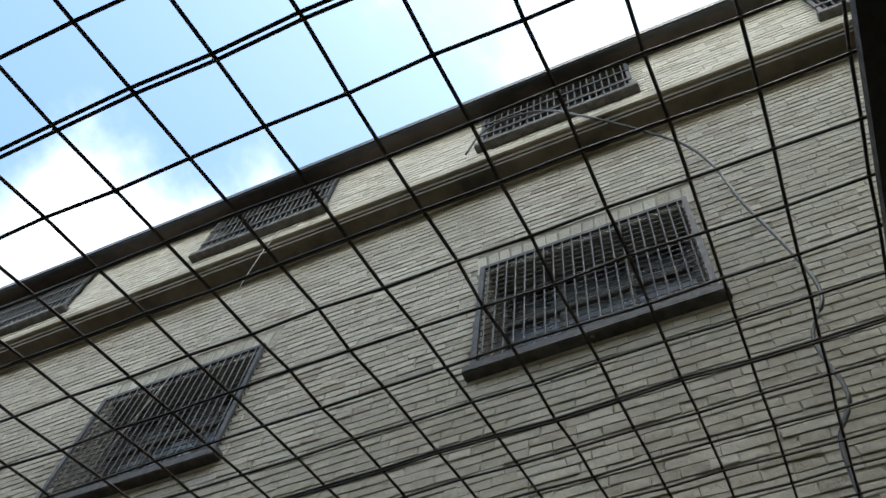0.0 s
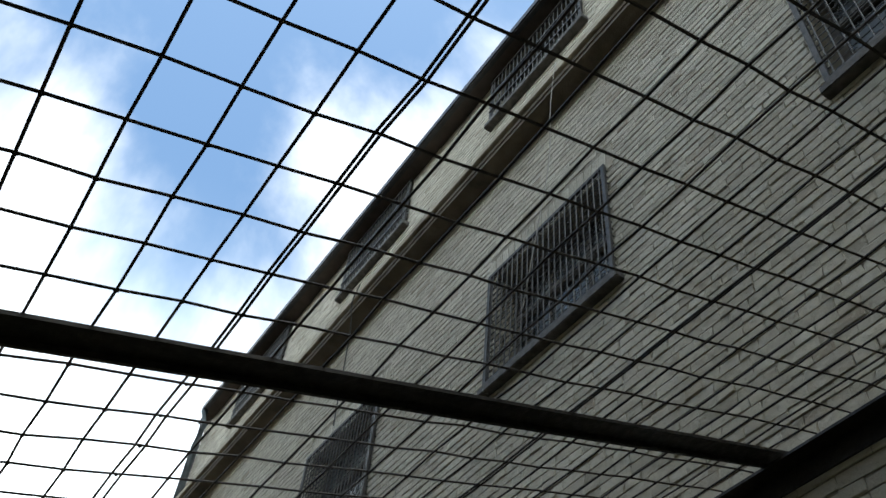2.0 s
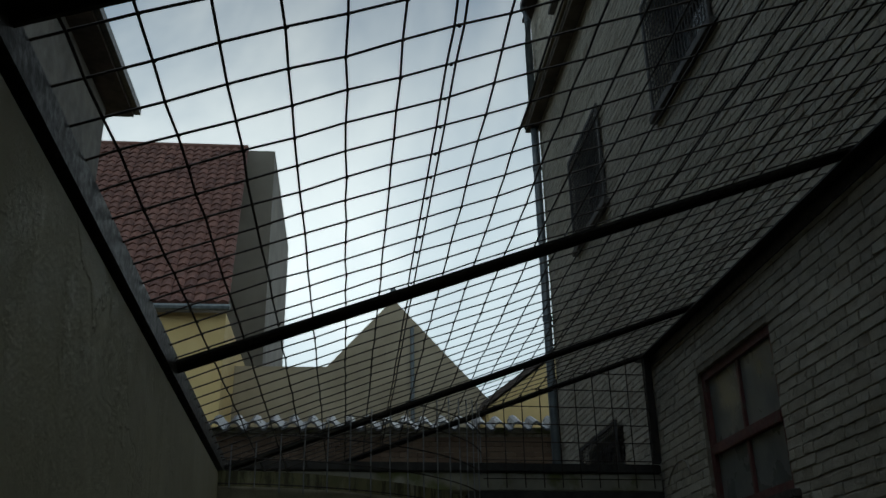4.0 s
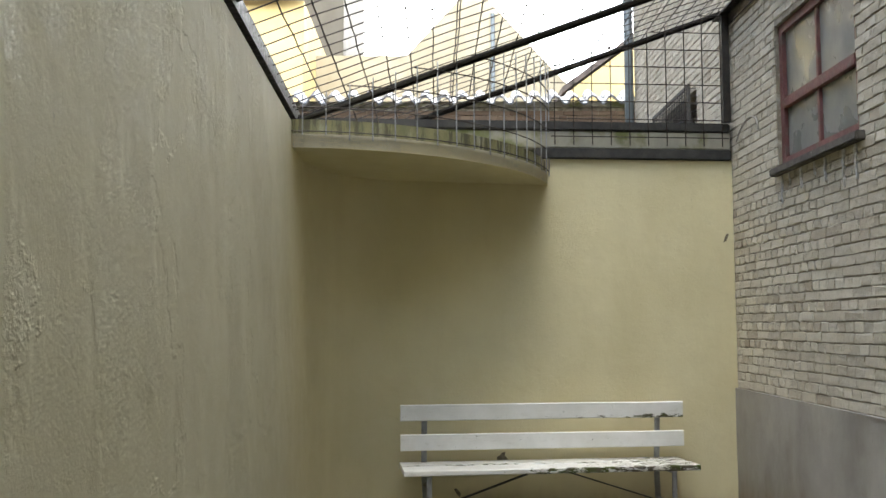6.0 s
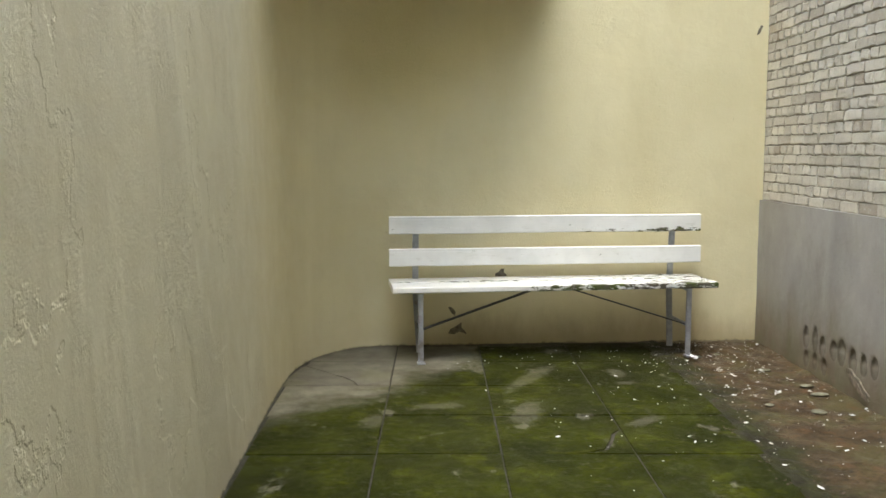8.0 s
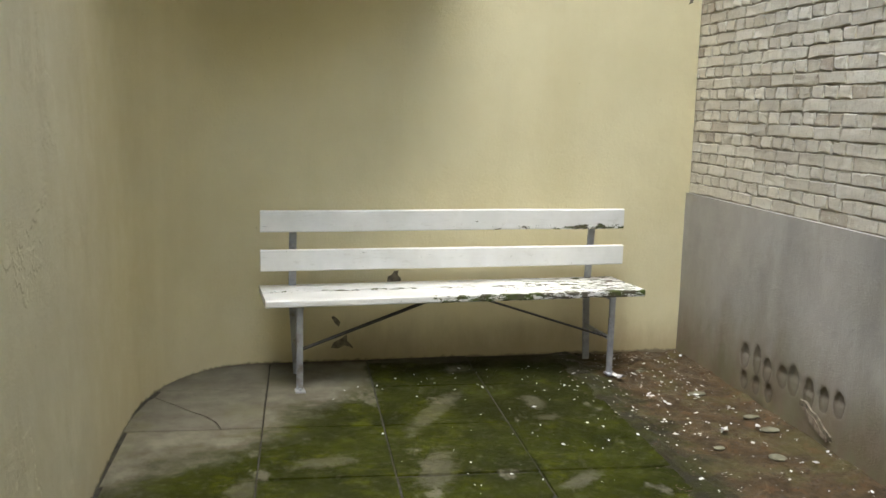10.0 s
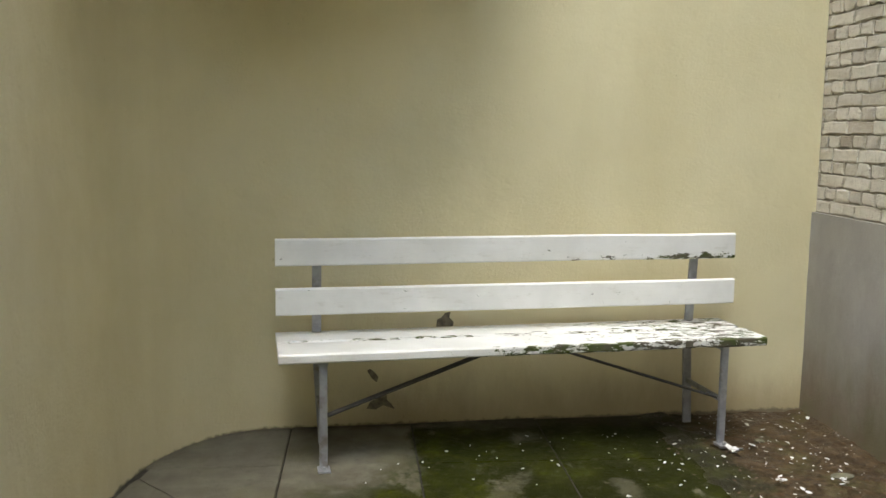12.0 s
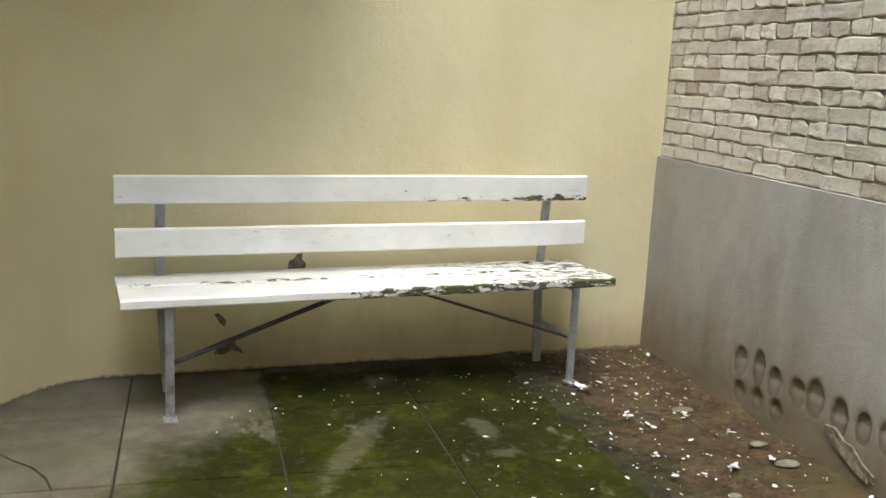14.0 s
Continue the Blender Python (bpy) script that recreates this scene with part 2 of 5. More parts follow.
def limewash(name, pieces):
    """Old limewash over brick and joint alike, greyed, chipped and smeared."""
    n = Nodes(name, 0.9)
    k = n.chance() if pieces else 0.5
    col = n.mix(k, (0.44, 0.40, 0.325), (0.60, 0.56, 0.465)) if pieces else n.mix(n.noise(7, 6), (0.16, 0.14, 0.105), (0.36, 0.325, 0.255))
    if pieces:
        col = n.mix(n.range(n.math("FRACT", n.math("MULTIPLY", k, 7.3)), 0.94, 0.96, 0.0, 0.7), col, (0.34, 0.28, 0.21))
        col = n.mix(n.range(n.math("FRACT", n.math("MULTIPLY", k, 13.7)), 0.86, 0.9, 0.0, 0.8), col, (0.60, 0.565, 0.475))
    col = n.mix(n.math("MULTIPLY", n.range(n.noise(0.7, 5), 0.42, 0.66), 0.6), col, (0.39, 0.355, 0.28))
    col = n.mix(n.math("MULTIPLY", n.range(n.noise(38, 5, None, 0.7), 0.5, 0.7), 0.45), col, (0.29, 0.255, 0.20))
    smear = n.range(n.noise(9, 6, (1, 1, 1.6), 0.68), 0.5, 0.62)
    col = n.mix(n.math("MULTIPLY", smear, 0.6 if pieces else 0.4), col, (0.56, 0.53, 0.445))
    chipped = n.range(n.noise(23, 6, (1, 0.6, 1.3), 0.72), 0.66, 0.7)
    col = n.mix(n.math("MULTIPLY", chipped, 0.7), col, (0.21, 0.175, 0.13))
    h = n.math("ADD", n.noise(60, 5, None, 0.75), n.math("MULTIPLY", n.noise(16, 4), 2.6))
    h = n.math("SUBTRACT", h, n.math("MULTIPLY", chipped, 0.8))
    return n.done(col, h, 0.8, 0.007)


BRICK = limewash("limewashed_brick", True)
LIME_MORTAR = limewash("limewashed_joint", False)


def red_brick_material():
    n = Nodes("brown_brick", 0.9)
    col = n.mix(n.chance(), (0.21, 0.13, 0.085), (0.34, 0.235, 0.16))
    return n.done(n.mix(n.math("MULTIPLY", n.noise(12, 4), 0.5), col, (0.16, 0.13, 0.10)), n.noise(50, 4), 0.5, 0.005)


BROWN_BRICK = red_brick_material()


def slab_material():
    n = Nodes("mossy_slab", 0.75)
    n.b.inputs["Specular IOR Level"].default_value = 0.1
    x, y = n.axis(0), n.axis(1)
    base = n.mix(n.range(n.noise(7, 6), 0.3, 0.7), (0.115, 0.105, 0.075), (0.185, 0.172, 0.128))
    base = n.mix(n.math("MULTIPLY", n.chance(), 0.4), base, (0.105, 0.10, 0.082))
    base = n.mix(n.math("MULTIPLY", n.range(n.noise(2.4, 6, None, 0.65), 0.5, 0.62), 0.45), base, (0.12, 0.115, 0.06))
    base = n.mix(n.range(n.noise(34, 6, None, 0.75), 0.63, 0.7, 0.0, 0.6), base, (0.05, 0.045, 0.03))
    # the moss keeps off the dry slabs by the rounded corner, ending there near a joint, and thins towards the plaster wall
    wob = n.math("MULTIPLY", n.math("SUBTRACT", n.noise(2.6, 7, None, 0.62), 0.5), 1.1)
    field = n.math("ADD", n.math("ADD", n.math("MULTIPLY", y, -0.85), n.math("MULTIPLY", x, 1.0)), wob)
    joint = n.range(n.math("ADD", x, n.math("MULTIPLY", n.math("SUBTRACT", n.noise(9, 6, None, 0.7), 0.5), 0.16)), -1.955, -1.895)
    joint = n.math("MULTIPLY", joint, n.range(n.math("ADD", y, n.math("MULTIPLY", n.noise(7, 6, None, 0.7), 0.3)), -0.12, -0.02, 1.0, 0.0))
    moss = n.math("MAXIMUM", n.range(field, -1.62, -1.2), joint)
    bare = n.range(n.noise(4.5, 6, (1.3, 0.7, 1), 0.6), 0.6, 0.7)
    moss = n.math("MULTIPLY", moss, n.math("SUBTRACT", 1.0, n.math("MULTIPLY", bare, 0.7)))
    # bare scuffed patches, each with its own place: x, y, half length, half width, turn
    scuff = 0.0
    warp = n.math("MULTIPLY", n.math("SUBTRACT", n.noise(13, 8, None, 0.8), 0.5), 3.4)
    for px, py, a, b, turn in ((-1.66, -1.04, 0.34, 0.055, 62), (-1.15, -0.95, 0.12, 0.045, 95), (-1.14, -1.17, 0.06, 0.045, 10), (-1.45, -0.36, 0.085, 0.07, 20), (-1.75, -1.75, 0.22, 0.08, 75), (-1.2, -1.9, 0.12, 0.05, 40), (-2.2, -1.65, 0.14, 0.06, 15), (-2.5, -1.9, 0.12, 0.06, 80)):
        c, q = math.cos(radians(turn)), math.sin(radians(turn))
        dx, dy = n.math("SUBTRACT", x, px), n.math("SUBTRACT", y, py)
        u = n.math("DIVIDE", n.math("ADD", n.math("MULTIPLY", dx, c), n.math("MULTIPLY", dy, q)), a)
        v = n.math("DIVIDE", n.math("SUBTRACT", n.math("MULTIPLY", dy, c), n.math("MULTIPLY", dx, q)), b)
        d = n.math("ADD", n.math("SQRT", n.math("ADD", n.math("MULTIPLY", u, u), n.math("MULTIPLY", v, v))), warp)
        scuff = n.math("MAXIMUM", scuff, n.range(d, 0.5, 1.25, 1.0, 0.0))
    moss = n.math("MULTIPLY", moss, n.math("SUBTRACT", 1.0, n.math("MULTIPLY", scuff, 0.4)))
    green = n.mix(n.range(n.noise(3.1, 7, None, 0.62), 0.32, 0.68), (0.011, 0.0135, 0.0008), (0.036, 0.042, 0.0016))
    green = n.mix(n.math("MULTIPLY", n.range(n.noise(5.2, 7, None, 0.65), 0.5, 0.66), 0.75), green, (0.062, 0.069, 0.002))
    # sodden moss in the middle by the soil, bench shade painted in
    damp = n.math("MULTIPLY", n.range(x, -1.75, -1.35), n.range(y, -1.5, -1.05))
    wet_shade = n.math("MULTIPLY", n.range(n.noise(2.3, 7, None, 0.66), 0.36, 0.56), damp)
    green = n.mix(n.math("MULTIPLY", wet_shade, 0.85), green, (0.010, 0.0105, 0.0008))
    mottle = n.range(n.noise(17, 8, None, 0.72), 0.4, 0.62)
    green = n.mix(n.math("MULTIPLY", mottle, 0.6), green, (0.014, 0.014, 0.0016))
    moss = n.math("MULTIPLY", moss, n.range(n.noise(24, 8, None, 0.75), 0.3, 0.5, 0.72, 1.0))
    col = n.mix(moss, base, green)
    col = n.mix(n.math("MULTIPLY", n.range(n.noise(45, 5, None, 0.7), 0.55, 0.75), 0.5), col, (0.04, 0.036, 0.018))
    tuft = n.range(n.noise(95, 6, None, 0.8), 0.42, 0.62)
    col = n.mix(n.math("MULTIPLY", n.math("MULTIPLY", tuft, moss), 0.35), col, (0.03, 0.038, 0.003))
    # slabs turn darker along the back wall, with an uneven edge
    dark_marks = n.range(n.math("ADD", y, n.math("MULTIPLY", n.noise(6, 6), 0.5)), -0.03, 0.14)
    col = n.mix(n.math("MULTIPLY", dark_marks, 0.8), col, (0.03, 0.025, 0.016))
    h = n.math("ADD", n.noise(120, 5, None, 0.7), n.math("MULTIPLY", n.noise(22, 5), 1.5))
    h = n.math("ADD", h, n.math("MULTIPLY", moss, n.noise(60, 6, None, 0.8)))
    return n.done(col, h, 0.9, 0.007, n.range(n.noise(2.2, 5), 0.35, 0.65, 0.68, 0.96))


SLAB = slab_material()


def soil_material():
    n = Nodes("brown_litter_soil", 0.9)
    n.b.inputs["Specular IOR Level"].default_value = 0.25
    col = n.mix(n.range(n.noise(9, 6), 0.3, 0.7), (0.05, 0.032, 0.014), (0.105, 0.068, 0.032))
    col = n.mix(n.range(n.noise(55, 5, None, 0.7), 0.5, 0.66), col, (0.03, 0.023, 0.013))
    col = n.mix(n.math("MULTIPLY", n.range(n.noise(3.6, 6, None, 0.62), 0.48, 0.6), 0.75), col, (0.085, 0.073, 0.027))
    col = n.mix(n.math("MULTIPLY", n.range(n.noise(6.5, 6, None, 0.65), 0.56, 0.66), 0.6), col, (0.125, 0.066, 0.028))
    # moss and black mud creep over from the slabs
    creep = n.math("ADD", n.axis(0), n.math("MULTIPLY", n.math("SUBTRACT", n.noise(5, 7, None, 0.68), 0.5), 0.55))
    col = n.mix(n.range(creep, -0.72, -0.52, 0.9, 0.0), col, n.mix(n.range(n.noise(8, 6), 0.4, 0.6), (0.014, 0.013, 0.005), (0.03, 0.033, 0.006)))
    h = n.math("ADD", n.noise(80, 6, None, 0.75), n.math("MULTIPLY", n.noise(18, 5), 2.0))
    return n.done(col, h, 1.0, 0.015, n.range(n.noise(4, 4), 0.35, 0.65, 0.4, 0.9))


SOIL = soil_material()


def peeling_material():
    n = Nodes("peeling_white_paint", 0.5)
    white = n.mix(n.range(n.noise(5, 5), 0.3, 0.7), (0.68, 0.68, 0.645), (0.78, 0.78, 0.75))
    white = n.mix(n.math("MULTIPLY", n.range(n.noise(30, 5, (0.3, 1, 1), 0.7), 0.56, 0.7), 0.28), white, (0.45, 0.43, 0.36))
    wood = n.mix(n.noise(24, 5, (0.12, 1, 1)), (0.05, 0.042, 0.03), (0.11, 0.10, 0.065))
    wood = n.mix(n.range(n.noise(6, 4), 0.42, 0.56), wood, (0.055, 0.075, 0.012))
    # the end nearest the brick wall, and the low seat more than the back, has weathered most
    end = n.range(n.axis(0), -1.9, -0.55)
    low = n.range(n.axis(2), 0.48, 0.56, 1.0, 0.0)
    under = n.math("MULTIPLY", n.range(n.axis(2), 0.72, 0.76), n.range(n.axis(2), 0.775, 0.815, 1.0, 0.0))
    wear = n.math("MULTIPLY", end, n.math("MAXIMUM", low, under))
    # bench's own depth: the open joint between the seat boards, and the rotten front edge
    x, y = n.axis(0), n.axis(1)
    depth = n.math("SUBTRACT", n.math("MULTIPLY", n.math("ADD", y, 0.59), 0.993), n.math("MULTIPLY", n.math("ADD", x, 1.45), 0.118))
    joint = n.math("MULTIPLY", n.range(n.math("ABSOLUTE", n.math("SUBTRACT", depth, 0.176)), 0.010, 0.026, 1.0, 0.0), low)
    front = n.math("MULTIPLY", n.math("MULTIPLY", n.range(depth, -0.033, -0.012, 1.0, 0.0), low), n.range(x, -2.0, -1.2))
    grain = n.noise(34, 8, (0.35, 1, 1.0), 0.74)
    edge = n.math("MAXIMUM", n.math("MULTIPLY", front, 0.22), n.math("MULTIPLY", joint, 0.14))
    peel = n.range(n.math("ADD", grain, n.math("MAXIMUM", n.math("MULTIPLY", wear, 0.16), edge)), 0.66, 0.68)
    col = n.mix(peel, white, wood)
    h = n.math("SUBTRACT", n.math("MULTIPLY", n.noise(60, 4, (0.2, 1, 1)), 0.3), peel)
    return n.done(col, h, 0.7, 0.003, n.range(peel, 0, 1, 0.42, 0.85))


PEELING = peeling_material()


def canopy_edge_material(name, green, black):
    n = Nodes(name, 0.85)
    col = n.mix(n.range(n.noise(6, 6), 0.3, 0.7), (0.50, 0.46, 0.34), (0.64, 0.60, 0.47))
    algae = n.mix(n.range(n.noise(11, 6, (1, 1, 0.4), 0.65), 0.35, 0.65), (0.24, 0.225, 0.07), (0.13, 0.135, 0.03))
    col = n.mix(n.math("MULTIPLY", n.range(n.noise(4.5, 7, (1, 1, 0.35), 0.68), green, green + 0.22), 0.8), col, algae)
    col = n.mix(n.math("MULTIPLY", n.range(n.noise(26, 7, (1, 1, 0.14), 0.7), black, black + 0.14), 0.8), col, (0.06, 0.055, 0.035))
    # fine mottled dirt
    dark_marks = n.range(n.noise(40, 6, None, 0.75), 0.5, 0.7)
    col = n.mix(n.math("MULTIPLY", dark_marks, 0.35), col, (0.16, 0.14, 0.08))
    return n.done(col, n.noise(60, 5), 0.5, 0.005)


CANOPY_EDGE = canopy_edge_material("pale_canopy_lip", 0.5, 0.6)
CANOPY_BAND = canopy_edge_material("algae_streaked_concrete", 0.3, 0.48)


def glass_material(name, tint, rough):
    n = Nodes(name, rough)
    n.b.inputs["Transmission Weight"].default_value = 0.85
    n.b.inputs["IOR"].default_value = 1.45
    col = n.mix(n.range(n.noise(7, 6), 0.4, 0.7), tint, tuple(c * 0.75 for c in tint))
    return n.done(col, n.noise(14, 4), 0.15, 0.002, n.range(n.noise(6, 5), 0.3, 0.7, rough * 0.6, min(1.0, rough * 1.4)))


DIRTY_GLASS = glass_material("dirty_frosted_glass", (0.50, 0.52, 0.50), 0.4)
DARK_GLASS = glass_material("old_window_glass", (0.25, 0.27, 0.27), 0.3)


def dusty_glass():
    """Film of dust and limescale on the low window's panes."""
    n = Nodes("dusty_wired_glass", 0.3)
    col = n.mix(n.range(n.noise(4, 6, (1, 1, 0.5)), 0.3, 0.7), (0.15, 0.165, 0.16), (0.24, 0.25, 0.24))
    col = n.mix(n.range(n.noise(40, 5, (1, 1, 0.25), 0.7), 0.6, 0.8, 0.0, 0.5), col, (0.45, 0.45, 0.43))
    n.b.inputs["Transmission Weight"].default_value = 0.04
    return n.done(col, n.noise(30, 4), 0.2, 0.002, n.range(n.noise(5, 5), 0.3, 0.7, 0.18, 0.5))


DUSTY_GLASS = dusty_glass()


def tile_material(name, c1, c2, rough):
    n = Nodes(name, rough)
    col = n.mix(n.chance(), c1, c2)
    col = n.mix(n.math("MULTIPLY", n.range(n.noise(3, 5), 0.45, 0.7), 0.5), col, tuple(c * 0.5 for c in c1))
    return n.done(col, n.noise(40, 4), 0.3, 0.004, n.range(n.noise(9, 4), 0.3, 0.7, rough * 0.8, min(1, rough * 1.3)))


RED_TILE = tile_material("red_clay_tile", (0.105, 0.048, 0.036), (0.165, 0.078, 0.058), 0.75)
GLAZED_TILE = tile_material("wet_dark_pantile", (0.10, 0.105, 0.115), (0.17, 0.175, 0.185), 0.3)

# ---- building helpers ----


class Geo:
    """Vertices and faces gathered for one mesh."""

    def __init__(self):
        self.v, self.f = [], []

    def add(self, verts, faces):
        k = len(self.v)
        self.v += [tuple(p) for p in verts]
        self.f += [tuple(i + k for i in face) for face in faces]
        return self

    def box(self, a, b, m=None):
        pts = [Vector((x, y, z)) for z in (a[2], b[2]) for y in (a[1], b[1]) for x in (a[0], b[0])]
        if m is not None:
            pts = [m @ p for p in pts]
        return self.add(pts, [(0, 2, 3, 1), (4, 5, 7, 6), (0, 1, 5, 4), (2, 6, 7, 3), (0, 4, 6, 2), (1, 3, 7, 5)])

    def prism(self, poly, z0, z1):
        n = len(poly)
        self.add([(x, y, z0) for x, y in poly] + [(x, y, z1) for x, y in poly],
                 [tuple(range(n))[::-1], tuple(range(n, 2 * n))] + [(i, (i + 1) % n, n + (i + 1) % n, n + i) for i in range(n)])
        return self

    def tube(self, pts, r, n=6, taper=None):
        pts = [Vector(p) for p in pts]
        rings = []
        for i, p in enumerate(pts):
            d = (pts[min(i + 1, len(pts) - 1)] - pts[max(i - 1, 0)]).normalized()
            s = d.orthogonal().normalized() if abs(d.z) > 0.9 else d.cross(Vector((0, 0, 1))).normalized()
            u = d.cross(s)
            rings.append([p + r * (math.cos(a) * s + math.sin(a) * u) for a in (2 * math.pi * k / n for k in range(n))])
        faces = [(i * n + k, i * n + (k + 1) % n, (i + 1) * n + (k + 1) % n, (i + 1) * n + k) for i in range(len(pts) - 1) for k in range(n)]
        faces += [tuple(range(n))[::-1], tuple((len(pts) - 1) * n + k for k in range(n))]
        return self.add([q for ring in rings for q in ring], faces)

    def mesh(self, name):
        me = bpy.data.meshes.new(name)
        me.from_pydata(self.v, [], self.f)
        bm = bmesh.new()
        bm.from_mesh(me)
        bmesh.ops.recalc_face_normals(bm, faces=bm.faces)
        bm.to_mesh(me)
        bm.free()
        return me


def place(name, geo, material, parent=None, label="", bevel=0.0, smooth=False, raw=False):
    """One mesh object of the gathered geometry, under its thing if one is given."""
    if raw:
        me = bpy.data.meshes.new(name)
        me.from_pydata(geo.v, [], geo.f)
    else:
        me = geo.mesh(name)
    if bevel:
        bm = bmesh.new()
        bm.from_mesh(me)
        bmesh.ops.bevel(bm, geom=list(bm.edges), offset=bevel, segments=2, affect="EDGES", clamp_overlap=True)
        bm.to_mesh(me)
        bm.free()
    if smooth:
        me.polygons.foreach_set("use_smooth", [True] * len(me.polygons))
    me.materials.append(material)
    ob = new(name, me)
    ob.parent = parent
    if label:
        ob["label"] = label
    return ob


def thing(name, label, category, group="", at=(0, 0, 0), kind=""):
    ob = new(name)
    ob.location = at
    ob.empty_display_size = 0.1
    return tagged(ob, label, category, group, kind)


def structure(ob, label="", category=""):
    return tagged(ob, label, category, "", "structure")


rng = random.Random(7)

# ---- plan ----
# brick building along x = 0, skewed back wall from the corner at the origin, plaster wall opposite
CORNER_Y = 3.30          # far corner of the brick building
SOUTH = -10.1
BATTER = 0.075


def back_y(x):
    return 0.07 * x


def left_x(y):
    return -3.05 - 0.03 * (y + 1.3)


def roof_z(x):
    return 3.86 + 0.357 * x


arc = [(-2.5 - 0.545 * math.sin(a), -1.0 + (1.0 + back_y(-2.5)) * math.cos(a)) for a in (math.pi / 2 * i / 28 for i in range(29))]
back_line = [(0.0, 0.0), (-0.8, back_y(-0.8)), (-1.6, back_y(-1.6))] + arc
left_line = [arc[-1]] + [(left_x(y), y) for y in (-1.4, -2.5, -4, -6, -8, SOUTH)]


def offset_line(line, d):
    out = []
    for i, p in enumerate(line):
        a, b = Vector(line[max(i - 1, 0)]), Vector(line[min(i + 1, len(line) - 1)])
        t = (b - a).normalized()
        out.append((p[0] + d * t.y, p[1] - d * t.x))
    return out


def lean_out(x, y):
    """The plaster wall leans outwards a little towards its top."""
    return (x - BATTER * min(1.0, max(0.0, (-2.5 - x) / 0.545)) if y > -1.05 else x - BATTER, y)


def ribbon(line, thick, z0, z1, lean=False):
    g = Geo()
    far = offset_line(line, thick)
    n = len(line)
    top = [lean_out(x, y) for x, y in line] if lean else line
    g.add([(x, y, z0) for x, y in line] + [(x, y, z1) for x, y in top] + [(x, y, z0) for x, y in far] + [(x, y, z1) for x, y in far], [])
    for i in range(n - 1):
        g.f += [(i, i + 1, n + i + 1, n + i), (2 * n + i + 1, 2 * n + i, 3 * n + i, 3 * n + i + 1), (n + i, n + i + 1, 3 * n + i + 1, 3 * n + i), (i + 1, i, 2 * n + i, 2 * n + i + 1)]
    g.f += [(0, n, 3 * n, 2 * n), (n - 1, 2 * n + n - 1, 3 * n + n - 1, n + n - 1)]
    return g


ground = place("ground", Geo().box((-400, -300, -0.5), (400, 500, -0.06)), GROUND)
structure(ground, "packed bare ground around the walls", "ground")

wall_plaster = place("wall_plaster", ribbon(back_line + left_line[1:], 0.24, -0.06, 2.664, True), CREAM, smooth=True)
wall_plaster.data.set_sharp_from_angle(angle=radians(35))
structure(wall_plaster, "cream plastered yard wall, rounded at the corner, weathered beige along its side", "wall")
structure(place("trim_wall_head", ribbon(offset_line(left_line[1:], 0.03 + BATTER), 0.12, 2.666, 2.70), COPING), "mortar levelling strip on the plaster wall", "trim")
# unseen wall, added so that sky light reaches the yard only from above
wall_south = place("wall_south", Geo().box((-6.4, SOUTH - 4, -0.06), (-0.02, SOUTH, 8.6)), GREY_PLASTER)
structure(wall_south, "plain tall wall behind the yard, unseen, added to block low sky light", "wall")


def along_back(x0, x1, front, back, z0, z1, steps=1):
    g = Geo()
    for i in range(steps):
        a, b = x0 + (x1 - x0) * i / steps, x0 + (x1 - x0) * (i + 1) / steps
        g.prism([(a, back_y(a) - front), (b, back_y(b) - front), (b, back_y(b) + back), (a, back_y(a) + back)], z0, z1)
    return g


structure(place("trim_bitumen", along_back(-1.5, -0.012, 0.035, 0.26, 2.667, 2.742), TAR, bevel=0.006), "black bitumen damp course strip", "trim")
structure(place("trim_coping", along_back(-3.3, -0.014, 0.02, 0.28, 2.745, 2.875), COPING, bevel=0.008), "mossy concrete coping on the yard wall", "coping")
structure(place("trim_coping_cap", along_back(-3.3, -0.016, 0.035, 0.30, 2.878, 2.945), TAR, bevel=0.01), "black felt cap of the coping", "coping")

# ---- rounded corner canopy ----
def circle_arc(p, q, r, n):
    """Points from p to r on the circle through p, q and r."""
    (ax, ay), (bx, by), (cx, cy) = p, q, r
    d = 2 * (ax * (by - cy) + bx * (cy - ay) + cx * (ay - by))
    ux = ((ax * ax + ay * ay) * (by - cy) + (bx * bx + by * by) * (cy - ay) + (cx * cx + cy * cy) * (ay - by)) / d
    uy = ((ax * ax + ay * ay) * (cx - bx) + (bx * bx + by * by) * (ax - cx) + (cx * cx + cy * cy) * (bx - ax)) / d
    rad = math.hypot(ax - ux, ay - uy)
    a0, a1 = math.atan2(ay - uy, ax - ux), math.atan2(cy - uy, cx - ux)
    if a1 > a0:
        a1 -= 2 * math.pi
    return [(ux + rad * math.cos(a0 + (a1 - a0) * i / n), uy + rad * math.sin(a0 + (a1 - a0) * i / n)) for i in range(n + 1)]


front = circle_arc((-1.41, back_y(-1.41) + 0.02), (-2.13, -1.13), (-3.125, -1.40), 28)
canopy = thing("corner_canopy", "curved concrete canopy across the rounded corner, algae on its edge", "canopy", at=(-2.6, -0.6, 0), kind="structure")
canopy.location = (0, 0, 0)
inner = [(-3.125, -1.0)] + [(x - 0.07 * min(1, (-2.5 - x) / 0.545), y) for x, y in reversed(arc)] + [(-1.5, back_y(-1.5))]
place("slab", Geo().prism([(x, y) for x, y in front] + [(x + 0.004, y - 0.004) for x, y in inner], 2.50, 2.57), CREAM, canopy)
lip = ribbon(front, 0.03, 2.503, 2.585)
place("lower_band", lip, CANOPY_EDGE, canopy, "pale concrete lower edge")
band = ribbon([(x, y) for x, y in offset_line(front, 0.012)], 0.05, 2.588, 2.675)
